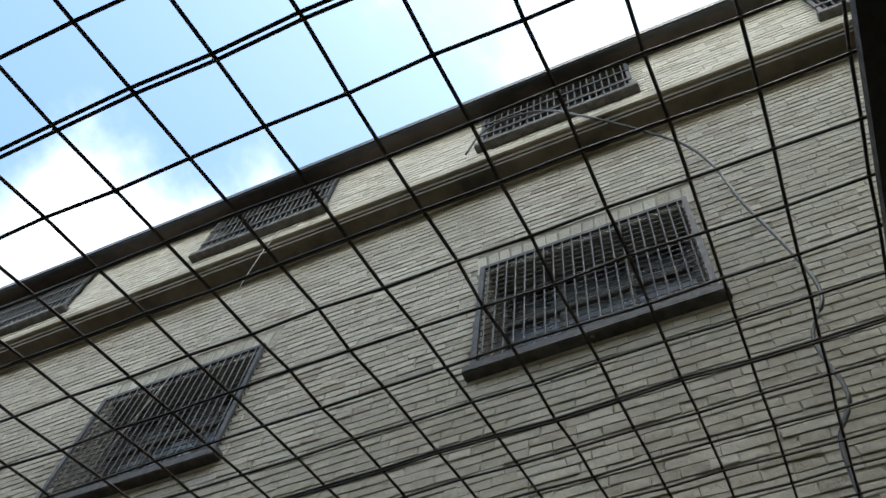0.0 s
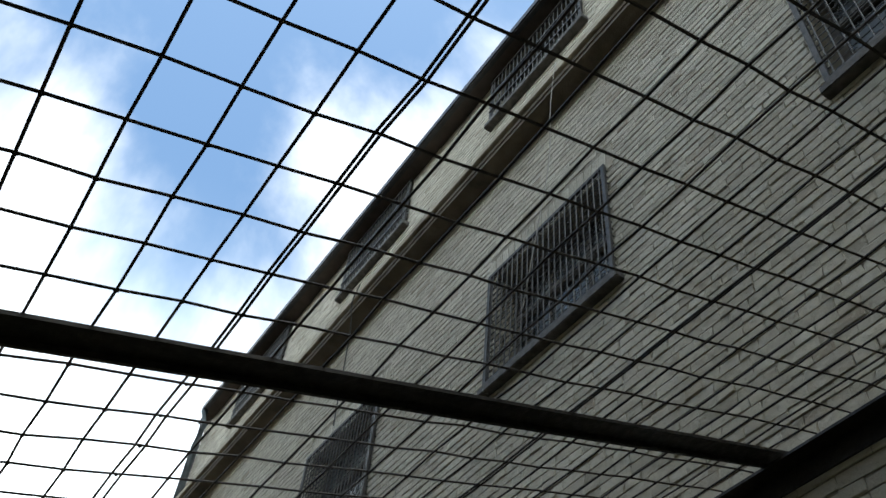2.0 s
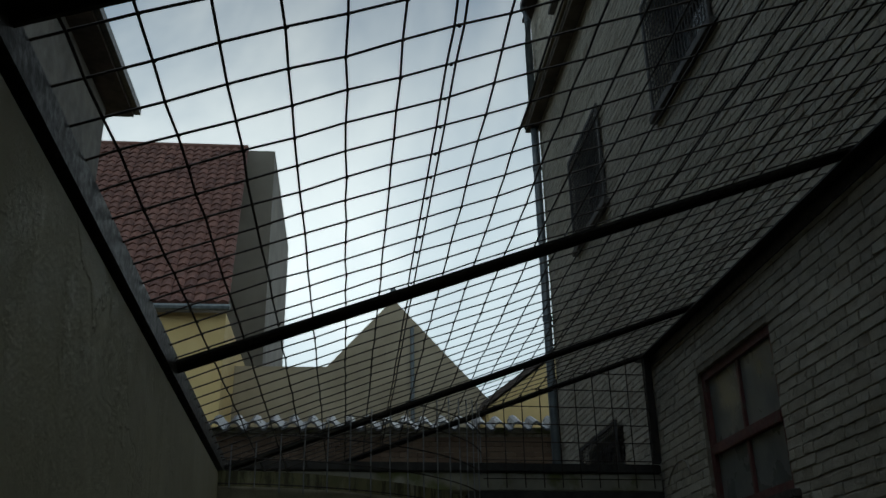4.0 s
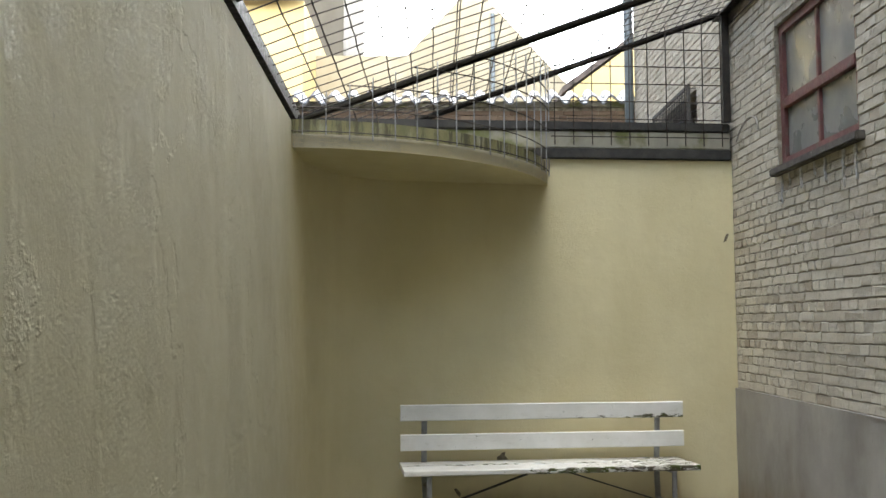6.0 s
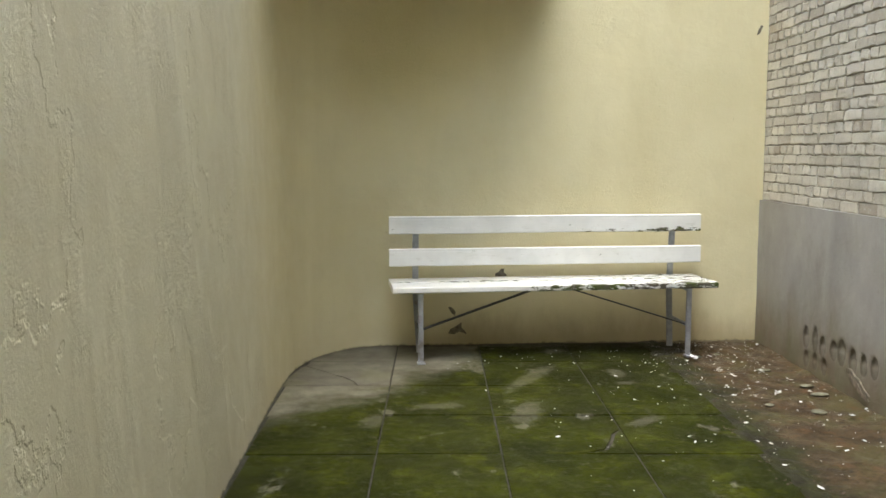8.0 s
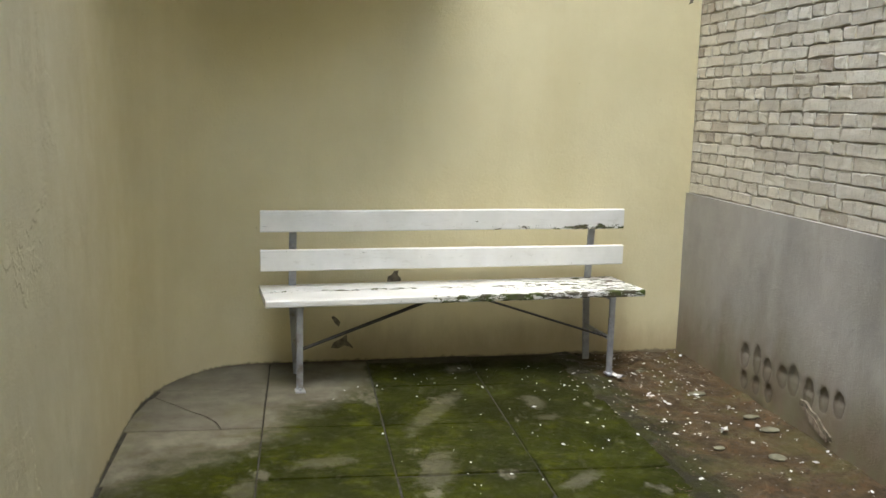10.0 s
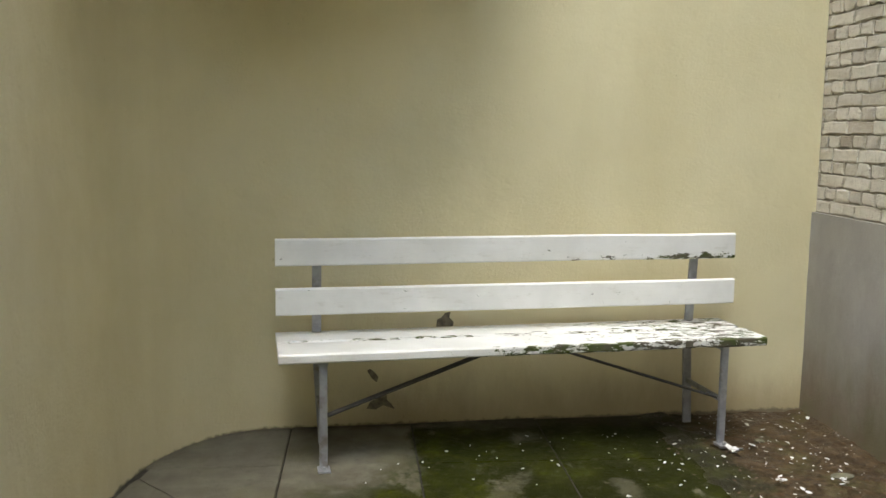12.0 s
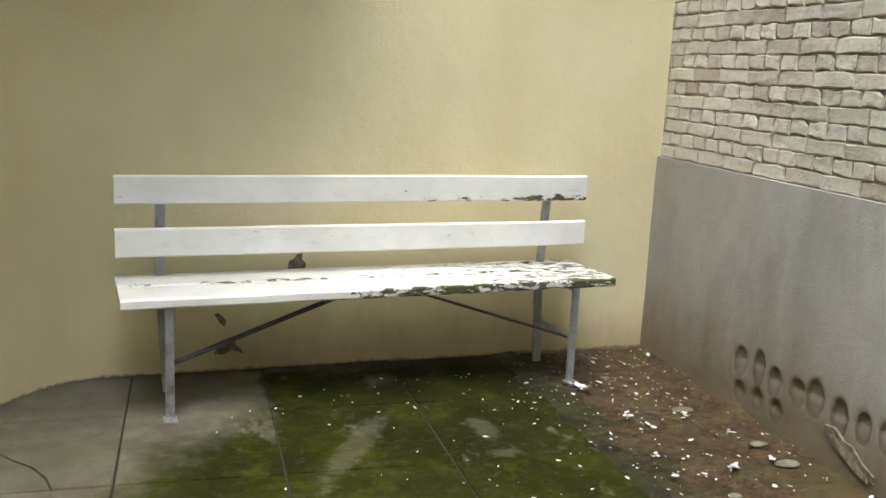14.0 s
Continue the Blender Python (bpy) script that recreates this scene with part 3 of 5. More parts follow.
place("upper_band", band, CANOPY_BAND, canopy, "green-streaked upper edge")
top = Geo().prism([(x, y) for x, y in offset_line(front, 0.05)] + [(x + 0.004, y - 0.004) for x, y in inner], 2.58, 2.66)
place("top", top, COPING, canopy)

# ---- steel roof frame and wire mesh ----
BEAMS = (-10.0, -7.83, -5.52, -3.3, -1.12, 0.06)
frame_thing = thing("roof_frame", "black angle-iron frame carrying the wire mesh roof", "steel frame")


def sloped(x0, x1, y0, y1, dz0, dz1):
    """A bar under the sloping mesh, from x0 to x1."""
    g = Geo()
    pts = []
    for dz in (dz0, dz1):
        for y in (y0, y1):
            for x in (x0, x1):
                pts.append((x, y, roof_z(x) + dz))
    g.add(pts, [(0, 2, 3, 1), (4, 5, 7, 6), (0, 1, 5, 4), (2, 6, 7, 3), (0, 4, 6, 2), (1, 3, 7, 5)])
    return g


for y in BEAMS:
    g = sloped(left_x(y) - 0.1, -0.015, y - 0.045, y + 0.045, -0.018, -0.006)
    g2 = sloped(left_x(y) - 0.1, -0.015, y + 0.033, y + 0.045, -0.036, -0.018)
    g.add(g2.v, g2.f)
    place("cross_beam", g, IRON, frame_thing)
wall_angle = Geo().box((-0.085, SOUTH, 3.785), (-0.012, 0.12, 3.797)).box((-0.022, SOUTH, 3.70), (-0.012, 0.12, 3.785))
place("wall_angle", wall_angle, IRON, frame_thing, "black angle iron bolted along the brick wall")
rail = Geo()
ys = [SOUTH, -8, -6, -3, 0.1]
for a, b in zip(ys, ys[1:]):
    for lo, hi, z0, z1 in ((-0.12, 0.012, 2.702, 2.716), (-0.004, 0.01, 2.716, 2.79)):
        rail.prism([(left_x(a) + lo - BATTER, a), (left_x(a) + hi - BATTER, a), (left_x(b) + hi - BATTER, b), (left_x(b) + lo - BATTER, b)], z0, z1)
place("top_angle", rail, IRON, frame_thing, "black angle iron along the plaster wall's top")

# each sheet of mesh has its own lap and spacing
SHEETS = ((-2.129, -6.436, 0.1493), (-2.131, -5.233, 0.157))


def jitter(s):
    return rng.uniform(-s, s)


for bay, (a, b) in enumerate(zip(BEAMS, BEAMS[1:])):
    panel = thing("wire_mesh_panel", "dark welded wire mesh panel of the yard roof", "wire mesh", "roof mesh panels")
    X0, Y0, DY = SHEETS[a > -6]
    X_WIRES = [X0 + 0.1337 * k for k in range(-7, 17) if X0 + 0.1337 * k < -0.03]
    k0, k1 = math.ceil((a - Y0) / DY), math.floor((b - Y0) / DY)
    rows = [Y0 + DY * k for k in range(k0, k1 + 1)]
    off = {}
    for x in X_WIRES:
        for y in rows:
            off[x, y] = (jitter(0.003), jitter(0.003), jitter(0.004))
    for i, x in enumerate(X_WIRES):
        if x < left_x(b) + 0.01:
            continue
        pairs = (0.0,)
        if i == 7:
            pairs = (-0.006, 0.009)
        elif i == 15:
            pairs = (-0.006, 0.008)
        for dx in pairs:
            drift = jitter(0.008) if len(pairs) > 1 else 0
            line = [(x + dx, a, roof_z(x))]
            line += [(x + dx + drift + off[x, y][0], y, roof_z(x) + off[x, y][2] + (0.004 if dx > 0 else 0)) for y in rows]
            line.append((x + dx, b, roof_z(x)))
            place("long_wire", Geo().tube(line, 0.0036, 5), WIRE, panel, raw=True)
    for y in rows:
        lx = left_x(y)
        xs = [x for x in X_WIRES if x > lx]
        line = [(lx - 0.13, y, roof_z(lx - 0.13))] + [(x, y + off[x, y][1], roof_z(x) + off[x, y][2] + 0.006) for x in xs] + [(-0.03, y, roof_z(-0.03))]
        g = Geo().tube(line, 0.0036, 5)
        for x in xs:
            c = Vector((x + off[x, y][0], y + off[x, y][1], roof_z(x) + off[x, y][2] + 0.003))
            r = rng.uniform(0.006, 0.0085)
            g.add([c + Vector(d) * r for d in ((1, 0, 0), (-1, 0, 0), (0, 1, 0), (0, -1, 0), (0, 0, 1), (0, 0, -1))],
                  [(0, 2, 4), (2, 1, 4), (1, 3, 4), (3, 0, 4), (2, 0, 5), (1, 2, 5), (3, 1, 5), (0, 3, 5)])
        place("cross_wire", g, WIRE, panel, raw=True)

# upright mesh over the canopy's edge and the back wall
fence = thing("upright_mesh_fence", "rusty upright wire mesh on the canopy edge and wall coping", "mesh fence")
fence_front = offset_line(front, -0.014)
length = [0.0]
for p, q in zip(fence_front, fence_front[1:]):
    length.append(length[-1] + math.hypot(q[0] - p[0], q[1] - p[1]))


def at_length(s):
    for i in range(len(length) - 1):
        if s <= length[i + 1]:
            t = (s - length[i]) / (length[i + 1] - length[i])
            p, q = fence_front[i], fence_front[i + 1]
            return p[0] + (q[0] - p[0]) * t, p[1] + (q[1] - p[1]) * t
    return fence_front[-1]


n_rods = int(length[-1] / 0.142)
for i in range(n_rods + 1):
    x, y = at_length(min(length[-1], 0.03 + i * 0.142))
    top_z = roof_z(x) + 0.02
    if i == 0:
        top_z = roof_z(x)
    rods = Geo().tube([(x, y, 2.565 + jitter(0.015)), (x + jitter(0.004), y + jitter(0.004), 2.75), (x, y, max(top_z, 2.82))], 0.0045, 6)
    place("upright_rod", rods, GALVANISED, fence)
for z in (2.598, 2.745, 2.885, 3.025, 3.165):
    pts = [(x, y, z) for x, y in fence_front if roof_z(x) > z - 0.03]
    if len(pts) > 2:
        place("hoop_wire", Geo().tube(pts, 0.004, 6), WIRE, fence)
flat = Geo()
x = -1.36
while x < -0.03:
    flat.tube([(x, back_y(x) - 0.045, 2.765), (x + jitter(0.004), back_y(x) - 0.045, 3.1), (x, back_y(x) - 0.045, roof_z(x))], 0.004, 6)
    x += 0.142
z = 2.83
while z < 3.8:
    x0 = max(-1.39, (z - 3.86) / 0.357)
    flat.tube([(x0, back_y(x0) - 0.039, z), (-0.03, back_y(-0.03) - 0.039, z)], 0.004, 6)
    z += 0.135
place("straight_mesh", flat, WIRE, fence)
place("corner_post", Geo().box((-0.075, -0.075, 2.95), (-0.02, -0.02, 3.78)), IRON, fence, "black square post in the corner")

# the canopy and the foot of its fence fall away towards the end on the back wall
for ob in tuple(canopy.children) + tuple(o for o in fence.children if o.name.split(".")[0] in ("upright_rod", "hoop_wire")):
    for v in ob.data.vertices:
        fall = 0.036 * min(1.0, max(0.0, (v.co.x + 3.1) / 1.7))
        v.co.z -= fall * min(1.0, max(0.0, (3.0 - v.co.z) / 0.2))

# ---- brick building ----
PLINTH = 0.957
SPACING = 2.71
CENTRES = [-1.45 + SPACING * k for k in (-4, -3, -2, -1, 0, 1)]
UP0, UP1 = 5.56, 6.56
LOW = [(-2.08, -0.93, 2.45, 3.40), (-4.83, -3.58, 2.40, 3.38), (0.90, 2.12, 2.40, 3.46), (-7.45, -6.25, 2.40, 3.38), (-10.1, -8.9, 2.40, 3.38)]
HOLES = [(c - 0.58, c + 0.58, UP0, UP1) for c in CENTRES] + LOW
SOFFIT = 7.83
ATTIC_X = -0.015
ATTIC = [(c - 0.52, c + 0.72, 8.76, 9.51) for c in CENTRES]
ROOF_Y = CORNER_Y - 0.3    # far end of the gutter


def pierced(x0, x1, ya, yb, za, zb, holes):
    """A wall between x0 and x1 with real openings through it."""
    g = Geo()
    ycuts = sorted({ya, yb, *[h[0] for h in holes], *[h[1] for h in holes]})
    zcuts = sorted({za, zb, *[h[2] for h in holes], *[h[3] for h in holes]})
    ycuts = [v for v in ycuts if ya <= v <= yb]
    zcuts = [v for v in zcuts if za <= v <= zb]

    def solid(i, j):
        if not (0 <= i < len(ycuts) - 1 and 0 <= j < len(zcuts) - 1):
            return False
        y, z = (ycuts[i] + ycuts[i + 1]) / 2, (zcuts[j] + zcuts[j + 1]) / 2
        return not any(h[0] < y < h[1] and h[2] < z < h[3] for h in holes)

    for i in range(len(ycuts) - 1):
        for j in range(len(zcuts) - 1):
            if not solid(i, j):
                continue
            a, b, c, d = ycuts[i], ycuts[i + 1], zcuts[j], zcuts[j + 1]
            g.add([(x0, a, c), (x0, b, c), (x0, b, d), (x0, a, d)], [(3, 2, 1, 0)])
            g.add([(x1, a, c), (x1, b, c), (x1, b, d), (x1, a, d)], [(0, 1, 2, 3)])
            if not solid(i - 1, j):
                g.add([(x0, a, c), (x1, a, c), (x1, a, d), (x0, a, d)], [(0, 1, 2, 3)])
            if not solid(i + 1, j):
                g.add([(x0, b, c), (x1, b, c), (x1, b, d), (x0, b, d)], [(3, 2, 1, 0)])
            if not solid(i, j - 1):
                g.add([(x0, a, c), (x0, b, c), (x1, b, c), (x1, a, c)], [(3, 2, 1, 0)])
            if not solid(i, j + 1):
                g.add([(x0, a, d), (x0, b, d), (x1, b, d), (x1, a, d)], [(0, 1, 2, 3)])
    return g


wall_brick = structure(place("wall_brick", pierced(0.0062, 0.42, SOUTH - 3, CORNER_Y, -0.06, SOFFIT, HOLES), LIME_MORTAR, raw=True), "tall limewashed brick building wall", "wall")
attic = structure(place("wall_attic", pierced(ATTIC_X + 0.0045, 0.30, SOUTH - 3, CORNER_Y, SOFFIT + 0.19, 9.52, ATTIC), LIME_MORTAR, raw=True), "attic storey brick wall above the cornice", "wall")
structure(place("wall_building_end", Geo().box((0.43, CORNER_Y - 0.38, -0.06), (8.0, CORNER_Y - 0.02, 9.52)), STONE), "end wall of the brick building", "wall")
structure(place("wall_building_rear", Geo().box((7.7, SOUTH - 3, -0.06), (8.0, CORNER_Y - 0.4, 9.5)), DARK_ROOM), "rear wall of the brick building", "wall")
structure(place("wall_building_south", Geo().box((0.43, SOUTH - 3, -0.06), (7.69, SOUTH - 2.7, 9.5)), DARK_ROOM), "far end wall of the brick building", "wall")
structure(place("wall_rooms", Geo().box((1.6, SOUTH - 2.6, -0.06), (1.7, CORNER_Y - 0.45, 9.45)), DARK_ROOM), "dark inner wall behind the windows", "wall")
structure(place("roof", Geo().box((-0.12, SOUTH - 3, 9.562), (8.1, CORNER_Y + 0.06, 9.61)), ROOF_SHEET), "flat roof of the brick building", "roof")

cornice = thing("cornice", "stained stone cornice band below the attic windows", "cornice", kind="structure")
# soffit and moulding carry their underside shade in the stone colour
place("soffit", Geo().box((-0.165, SOUTH - 3, SOFFIT), (-0.002, CORNER_Y + 0.08, SOFFIT + 0.03)), SOFFIT_STONE, cornice, "dark soffit, stain and shade both in its colour")
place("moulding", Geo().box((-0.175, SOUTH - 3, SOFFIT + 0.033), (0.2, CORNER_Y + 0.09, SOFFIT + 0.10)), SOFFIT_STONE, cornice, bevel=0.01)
place("top_fillet", Geo().box((-0.205, SOUTH - 3, SOFFIT + 0.103), (0.2, CORNER_Y + 0.12, SOFFIT + 0.185)), STONE, cornice, bevel=0.008)
place("drip_edge", Geo().box((-0.022, SOUTH - 3, SOFFIT - 0.032), (-0.006, CORNER_Y, SOFFIT - 0.004)), STONE, cornice, bevel=0.004)
eave = thing("eaves_gutter", "black box gutter along the roof edge", "gutter", kind="structure")
place("eave_board", Geo().box((-0.15, SOUTH - 3, 9.523), (0.29, ROOF_Y, 9.56)), ROOF_SHEET, eave)
place("trough", Geo().box((-0.215, SOUTH - 3, 9.49), (-0.152, ROOF_Y + 0.02, 9.60)), BLACK_GUTTER, eave, bevel=0.015)
pipe = thing("downpipe", "dark zinc downpipe on the far corner of the brick building", "downpipe")
place("pipe", Geo().tube([(-0.075, CORNER_Y - 0.07, 0), (-0.075, CORNER_Y - 0.07, SOFFIT - 0.004)], 0.05, 12), ZINC, pipe, smooth=True)
place("upper_pipe", Geo().tube([(-0.09, CORNER_Y - 0.11, SOFFIT + 0.19), (-0.09, CORNER_Y - 0.11, 9.1), (-0.13, ROOF_Y - 0.03, 9.3), (-0.18, ROOF_Y - 0.05, 9.49)], 0.05, 12), ZINC, pipe, smooth=True)
for z in (1.2, 3.2, 5.2, 7.2):
    place("clip", Geo().tube([(-0.075, CORNER_Y - 0.07, z), (-0.075, CORNER_Y - 0.07, z + 0.05)], 0.058, 12), ZINC, pipe)

# rendered plinth with a row of broken scallops near the ground
def plinth_x(y, z):
    d = 0.0
    for cy, cz, ry, rz in DENTS:
        q = ((y - cy) / ry) ** 2 + ((z - cz) / rz) ** 2
        if q < 1:
            d = max(d, 0.014 * (1 - q) ** 0.3 * (1 if z > cz else 0.4))
    n = 0.006 * noise.noise((y * 1.7, z * 1.7, 3)) + 0.002 * noise.noise((y * 9, z * 9, 1))
    return -0.022 + d + n


def grid_face(ys, zs):
    g = Geo()
    g.add([(plinth_x(y, z), y, z) for z in zs for y in ys], [])
    w = len(ys)
    g.f = [(j * w + i, j * w + i + 1, (j + 1) * w + i + 1, (j + 1) * w + i) for j in range(len(zs) - 1) for i in range(w - 1)]
    return g


pl = thing("plinth", "grey cement-rendered plinth with broken scalloped holes at its foot", "plinth", kind="structure")
near_y = [-2.4 + 0.012 * i for i in range(201)]
g = grid_face(near_y, [-0.06 + 0.012 * i for i in range(34)] + [0.4 + 0.0557 * i for i in range(1, 11)])
far_y = [SOUTH - 3 + 0.3 * i for i in range(int((12.6) / 0.3) + 1)]
far_y = [y for y in far_y if y < -2.4] + [-2.4]
g2 = grid_face(far_y, [-0.06, 0.2, 0.5, 0.8, PLINTH])
g.add(g2.v, g2.f)
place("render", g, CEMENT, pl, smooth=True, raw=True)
place("ledge", Geo().box((-0.020, SOUTH - 3, PLINTH - 0.012), (0.011, -0.003, PLINTH)), CEMENT, pl)
flap = Geo()
pts = [(-1.45, 0.115), (-1.48, 0.125), (-1.52, 0.10), (-1.56, 0.10), (-1.61, 0.065), (-1.66, 0.045), (-1.665, 0.025), (-1.60, 0.04), (-1.51, 0.078)]
flap.add([(-0.032, y, z) for i, (y, z) in enumerate(pts)] + [(-0.028, y, z) for y, z in pts],
         [tuple(range(9)), tuple(range(9, 18))[::-1]] + [(i, (i + 1) % 9, 9 + (i + 1) % 9, 9 + i) for i in range(9)])
place("loose_flake", flap, plain("fresh_render", (0.15, 0.115, 0.08), (0.32, 0.265, 0.20), 30), pl, "pale loose flake of broken render")
crack = Geo()
top_edge = [(-1.43, 0.135), (-1.475, 0.14), (-1.53, 0.112), (-1.57, 0.112), (-1.625, 0.075), (-1.69, 0.05)]
crack.add([(-0.031, y, z + 0.008) for y, z in top_edge] + [(-0.031, y, z - 0.018) for y, z in top_edge] + [(-0.02, y, z + 0.008) for y, z in top_edge] + [(-0.02, y, z - 0.018) for y, z in top_edge],
          [(i, i + 1, 7 + i, 6 + i) for i in range(5)] + [(i + 1, i, 12 + i, 13 + i) for i in range(5)] + [(6 + i, 7 + i, 19 + i, 18 + i) for i in range(5)])
place("crack", crack, SCAR, pl, "dark open crack")

# ---- windows ----


def casement(name, hole, x, material, glass, mullions, transoms, label, bar=0.055, parent=None):
    y0, y1, z0, z1 = hole
    w = structure(thing(name, label, "window"))
    fr = Geo()
    for a, b in (((y0 + 0.004, z0 + 0.004), (y0 + bar, z1 - 0.004)), ((y1 - bar, z0 + 0.004), (y1 - 0.004, z1 - 0.004)), ((y0 + bar, z0 + 0.004), (y1 - bar, z0 + bar)), ((y0 + bar, z1 - bar), (y1 - bar, z1 - 0.004))):
        fr.box((x, a[0], a[1]), (x + 0.06, b[0], b[1]))
    place("window_frame", fr, material, w)
    for f in mullions:
        y = y0 + (y1 - y0) * f
        place("mullion", Geo().box((x + 0.008, y - 0.018, z0 + bar), (x + 0.05, y + 0.018, z1 - bar)), material, w, bevel=0.004)
    for f in transoms:
        z = z0 + (z1 - z0) * f
        place("transom", Geo().box((x - 0.006, y0 + bar, z - 0.034), (x + 0.054, y1 - bar, z + 0.034)), material, w, bevel=0.005)
    ys = [y0 + bar] + [y0 + (y1 - y0) * f for f in mullions] + [y1 - bar]
    zs = [z0 + bar] + [z0 + (z1 - z0) * f for f in transoms] + [z1 - bar]
    for i in range(len(ys) - 1):
        for j in range(len(zs) - 1):
            pane = place("pane", Geo().box((x + 0.026, ys[i], zs[j]), (x + 0.032, ys[i + 1], zs[j + 1])), glass, w)
            pane.visible_shadow = False
    return w


def grille(hole, x, dy, dz, label, group, heavy=(), r=0.0045):
    """A cage of bars standing before a window, with an edge frame and returns to the wall."""
    y0, y1, z0, z1 = hole
    gr = thing("window_grille", label, "window grille", group)
    fr = Geo()
    for a, b in (((y0, z0), (y0 + 0.03, z1)), ((y1 - 0.03, z0), (y1, z1)), ((y0 + 0.03, z0), (y1 - 0.03, z0 + 0.03)), ((y0 + 0.03, z1 - 0.03), (y1 - 0.03, z1))):
        fr.box((x, a[0], a[1]), (x + 0.02, b[0], b[1]))
    place("edge_frame", fr, GRILLE, gr)
    bars = Geo()
    n = round((y1 - y0) / dy)
    for i in range(1, n):
        y = y0 + (y1 - y0) * i / n
        bars.tube([(x + 0.004, y, z0), (x + 0.004, y, z1)], r, 5)
    if dz:
        rows = bars
        n = round((z1 - z0) / dz)
        for i in range(1, n):
            z = z0 + (z1 - z0) * i / n
            rows.tube([(x + 0.014, y0, z), (x + 0.014, y1, z)], r * 0.8, 5)
    for f in heavy:
        z = z0 + (z1 - z0) * f
        place("cross_bar", Geo().box((x - 0.008, y0, z - 0.012), (x + 0.02, y1, z + 0.012)), GRILLE, gr)
    back = 0.01 if x > -0.3 and z0 < 8 else ATTIC_X
    cheeks = bars
    for z in [z0 + (z1 - z0) * (k + 0.5) / 16 for k in range(16)]:
        for y in (y0 + 0.015, y1 - 0.015):
            cheeks.tube([(x + 0.01, y, z), (back - 0.006, y, z)], r * 0.8, 5)
    tagged(place("bar_grid", bars, GRILLE, gr), kind="stuff")
    return gr


for c in CENTRES:
    hole = (c - 0.58, c + 0.58, UP0, UP1)
    casement("window_upper", hole, 0.16, OLD_WOOD, DARK_GLASS, (0.33, 0.67), (0.62,), "dark old timber cell window behind a grille")
    structure(place("window_sill", Geo().box((-0.06, c - 0.655, 5.465), (0.15, c + 0.655, 5.52)), SILL, bevel=0.006), "dark projecting window sill", "window sill")
    grille((c - 0.62, c + 0.62, 5.525, 6.57), -0.045, 0.056, 0.056, "steel mesh grille caging an upper cell window", "upper window grilles")
    hole = (c - 0.52, c + 0.72, 8.76, 9.51)
    casement("window_attic", hole, 0.09, OLD_WOOD, DARK_GLASS, (0.5,), (0.6,), "dark attic window behind upright bars")
    structure(place("window_sill", Geo().box((-0.085, c - 0.58, 8.69), (0.08, c + 0.78, 8.75)), SILL, bevel=0.006), "dark attic window sill", "window sill")
    grille((c - 0.545, c + 0.745, 8.755, 9.485), -0.06, 0.058, 0, "upright bar grille before an attic window", "attic window grilles", (0.25, 0.6, 0.93), 0.007)

casement("window_red", LOW[0], 0.03, RED_PAINT, DUSTY_GLASS, (0.5,), (0.44,), "worn oxide-red timber window with dusty grey panes", 0.06)
structure(place("window_sill", Geo().box((-0.05, -2.16, 2.395), (0.10, -0.90, 2.445)), SILL, bevel=0.008), "dark crumbling sill under the red window", "window sill")
drips = random.Random(5)
runs = Geo()
for y in (-1.0, -1.13, -1.31, -1.52, -1.66, -1.9, -2.05):
    z, ln, w = 2.388, drips.uniform(0.08, 0.24), drips.uniform(0.006, 0.014)
    pts = [(y + drips.uniform(-0.006, 0.006), z - ln * i / 6, w * (1 - 0.75 * i / 6) * drips.uniform(0.7, 1.2)) for i in range(7)]
    k = len(runs.v)
    for x in (-0.0095, 0.004):
        runs.v += [(x, a - b, c) for a, c, b in pts] + [(x, a + b, c) for a, c, b in pts]
    runs.f += [(k + i, k + i + 1, k + 8 + i, k + 7 + i) for i in range(6)]
    runs.f += [(k + i, k + 14 + i, k + 15 + i, k + i + 1) for i in range(6)] + [(k + 7 + i, k + 8 + i, k + 22 + i, k + 21 + i) for i in range(6)]
structure(place("lime_runs", runs, FLAKE), "white lime runs on the bricks under the sill", "stain")
for hole in LOW[1:]:
    casement("window_lower", hole, 0.12, OLD_WOOD, DARK_GLASS, (0.5,), (0.5,), "dark ground-floor window behind a grille")
    structure(place("window_sill", Geo().box((-0.1, hole[0] - 0.06, 2.315), (0.11, hole[1] + 0.06, 2.385)), SILL, bevel=0.006), "dark window sill", "window sill")
    grille((hole[0] - 0.04, hole[1] + 0.04, 2.39, hole[3] + 0.03), -0.08, 0.056, 0.056, "steel mesh grille over a ground-floor window", "lower window grilles", (0.5,))

# ---- cables ----


def cable(name, pts, r, material, label):
    fine = []
    for i in range(len(pts) - 1):
        a, b, c, d = (Vector(pts[max(0, min(len(pts) - 1, i + k))]) for k in (-1, 0, 1, 2))
        for k in range(6):
            t = k / 6
            fine.append(0.5 * (2 * b + (c - a) * t + (2 * a - 5 * b + 4 * c - d) * t * t + (3 * b - a - 3 * c + d) * t * t * t))
    fine.append(Vector(pts[-1]))
    return tagged(place(name, Geo().tube(fine, r, 6), material, smooth=True), label, "cable")


cable("loose_cable", [(-0.22, -6.12, 8.15), (-0.225, -6.28, 8.55), (-0.225, -6.68, 8.50), (-0.225, -7.05, 7.95), (-0.06, -7.53, 7.40), (-0.05, -7.68, 6.89), (-0.05, -7.74, 6.27), (-0.05, -7.83, 5.65), (-0.05, -7.86, 5.21), (-0.05, -7.75, 4.92), (-0.05, -7.77, 4.54), (-0.05, -7.68, 4.32), (-0.05, -7.66, 3.95)], 0.009, CABLE, "black cable hanging loosely down the brick wall")
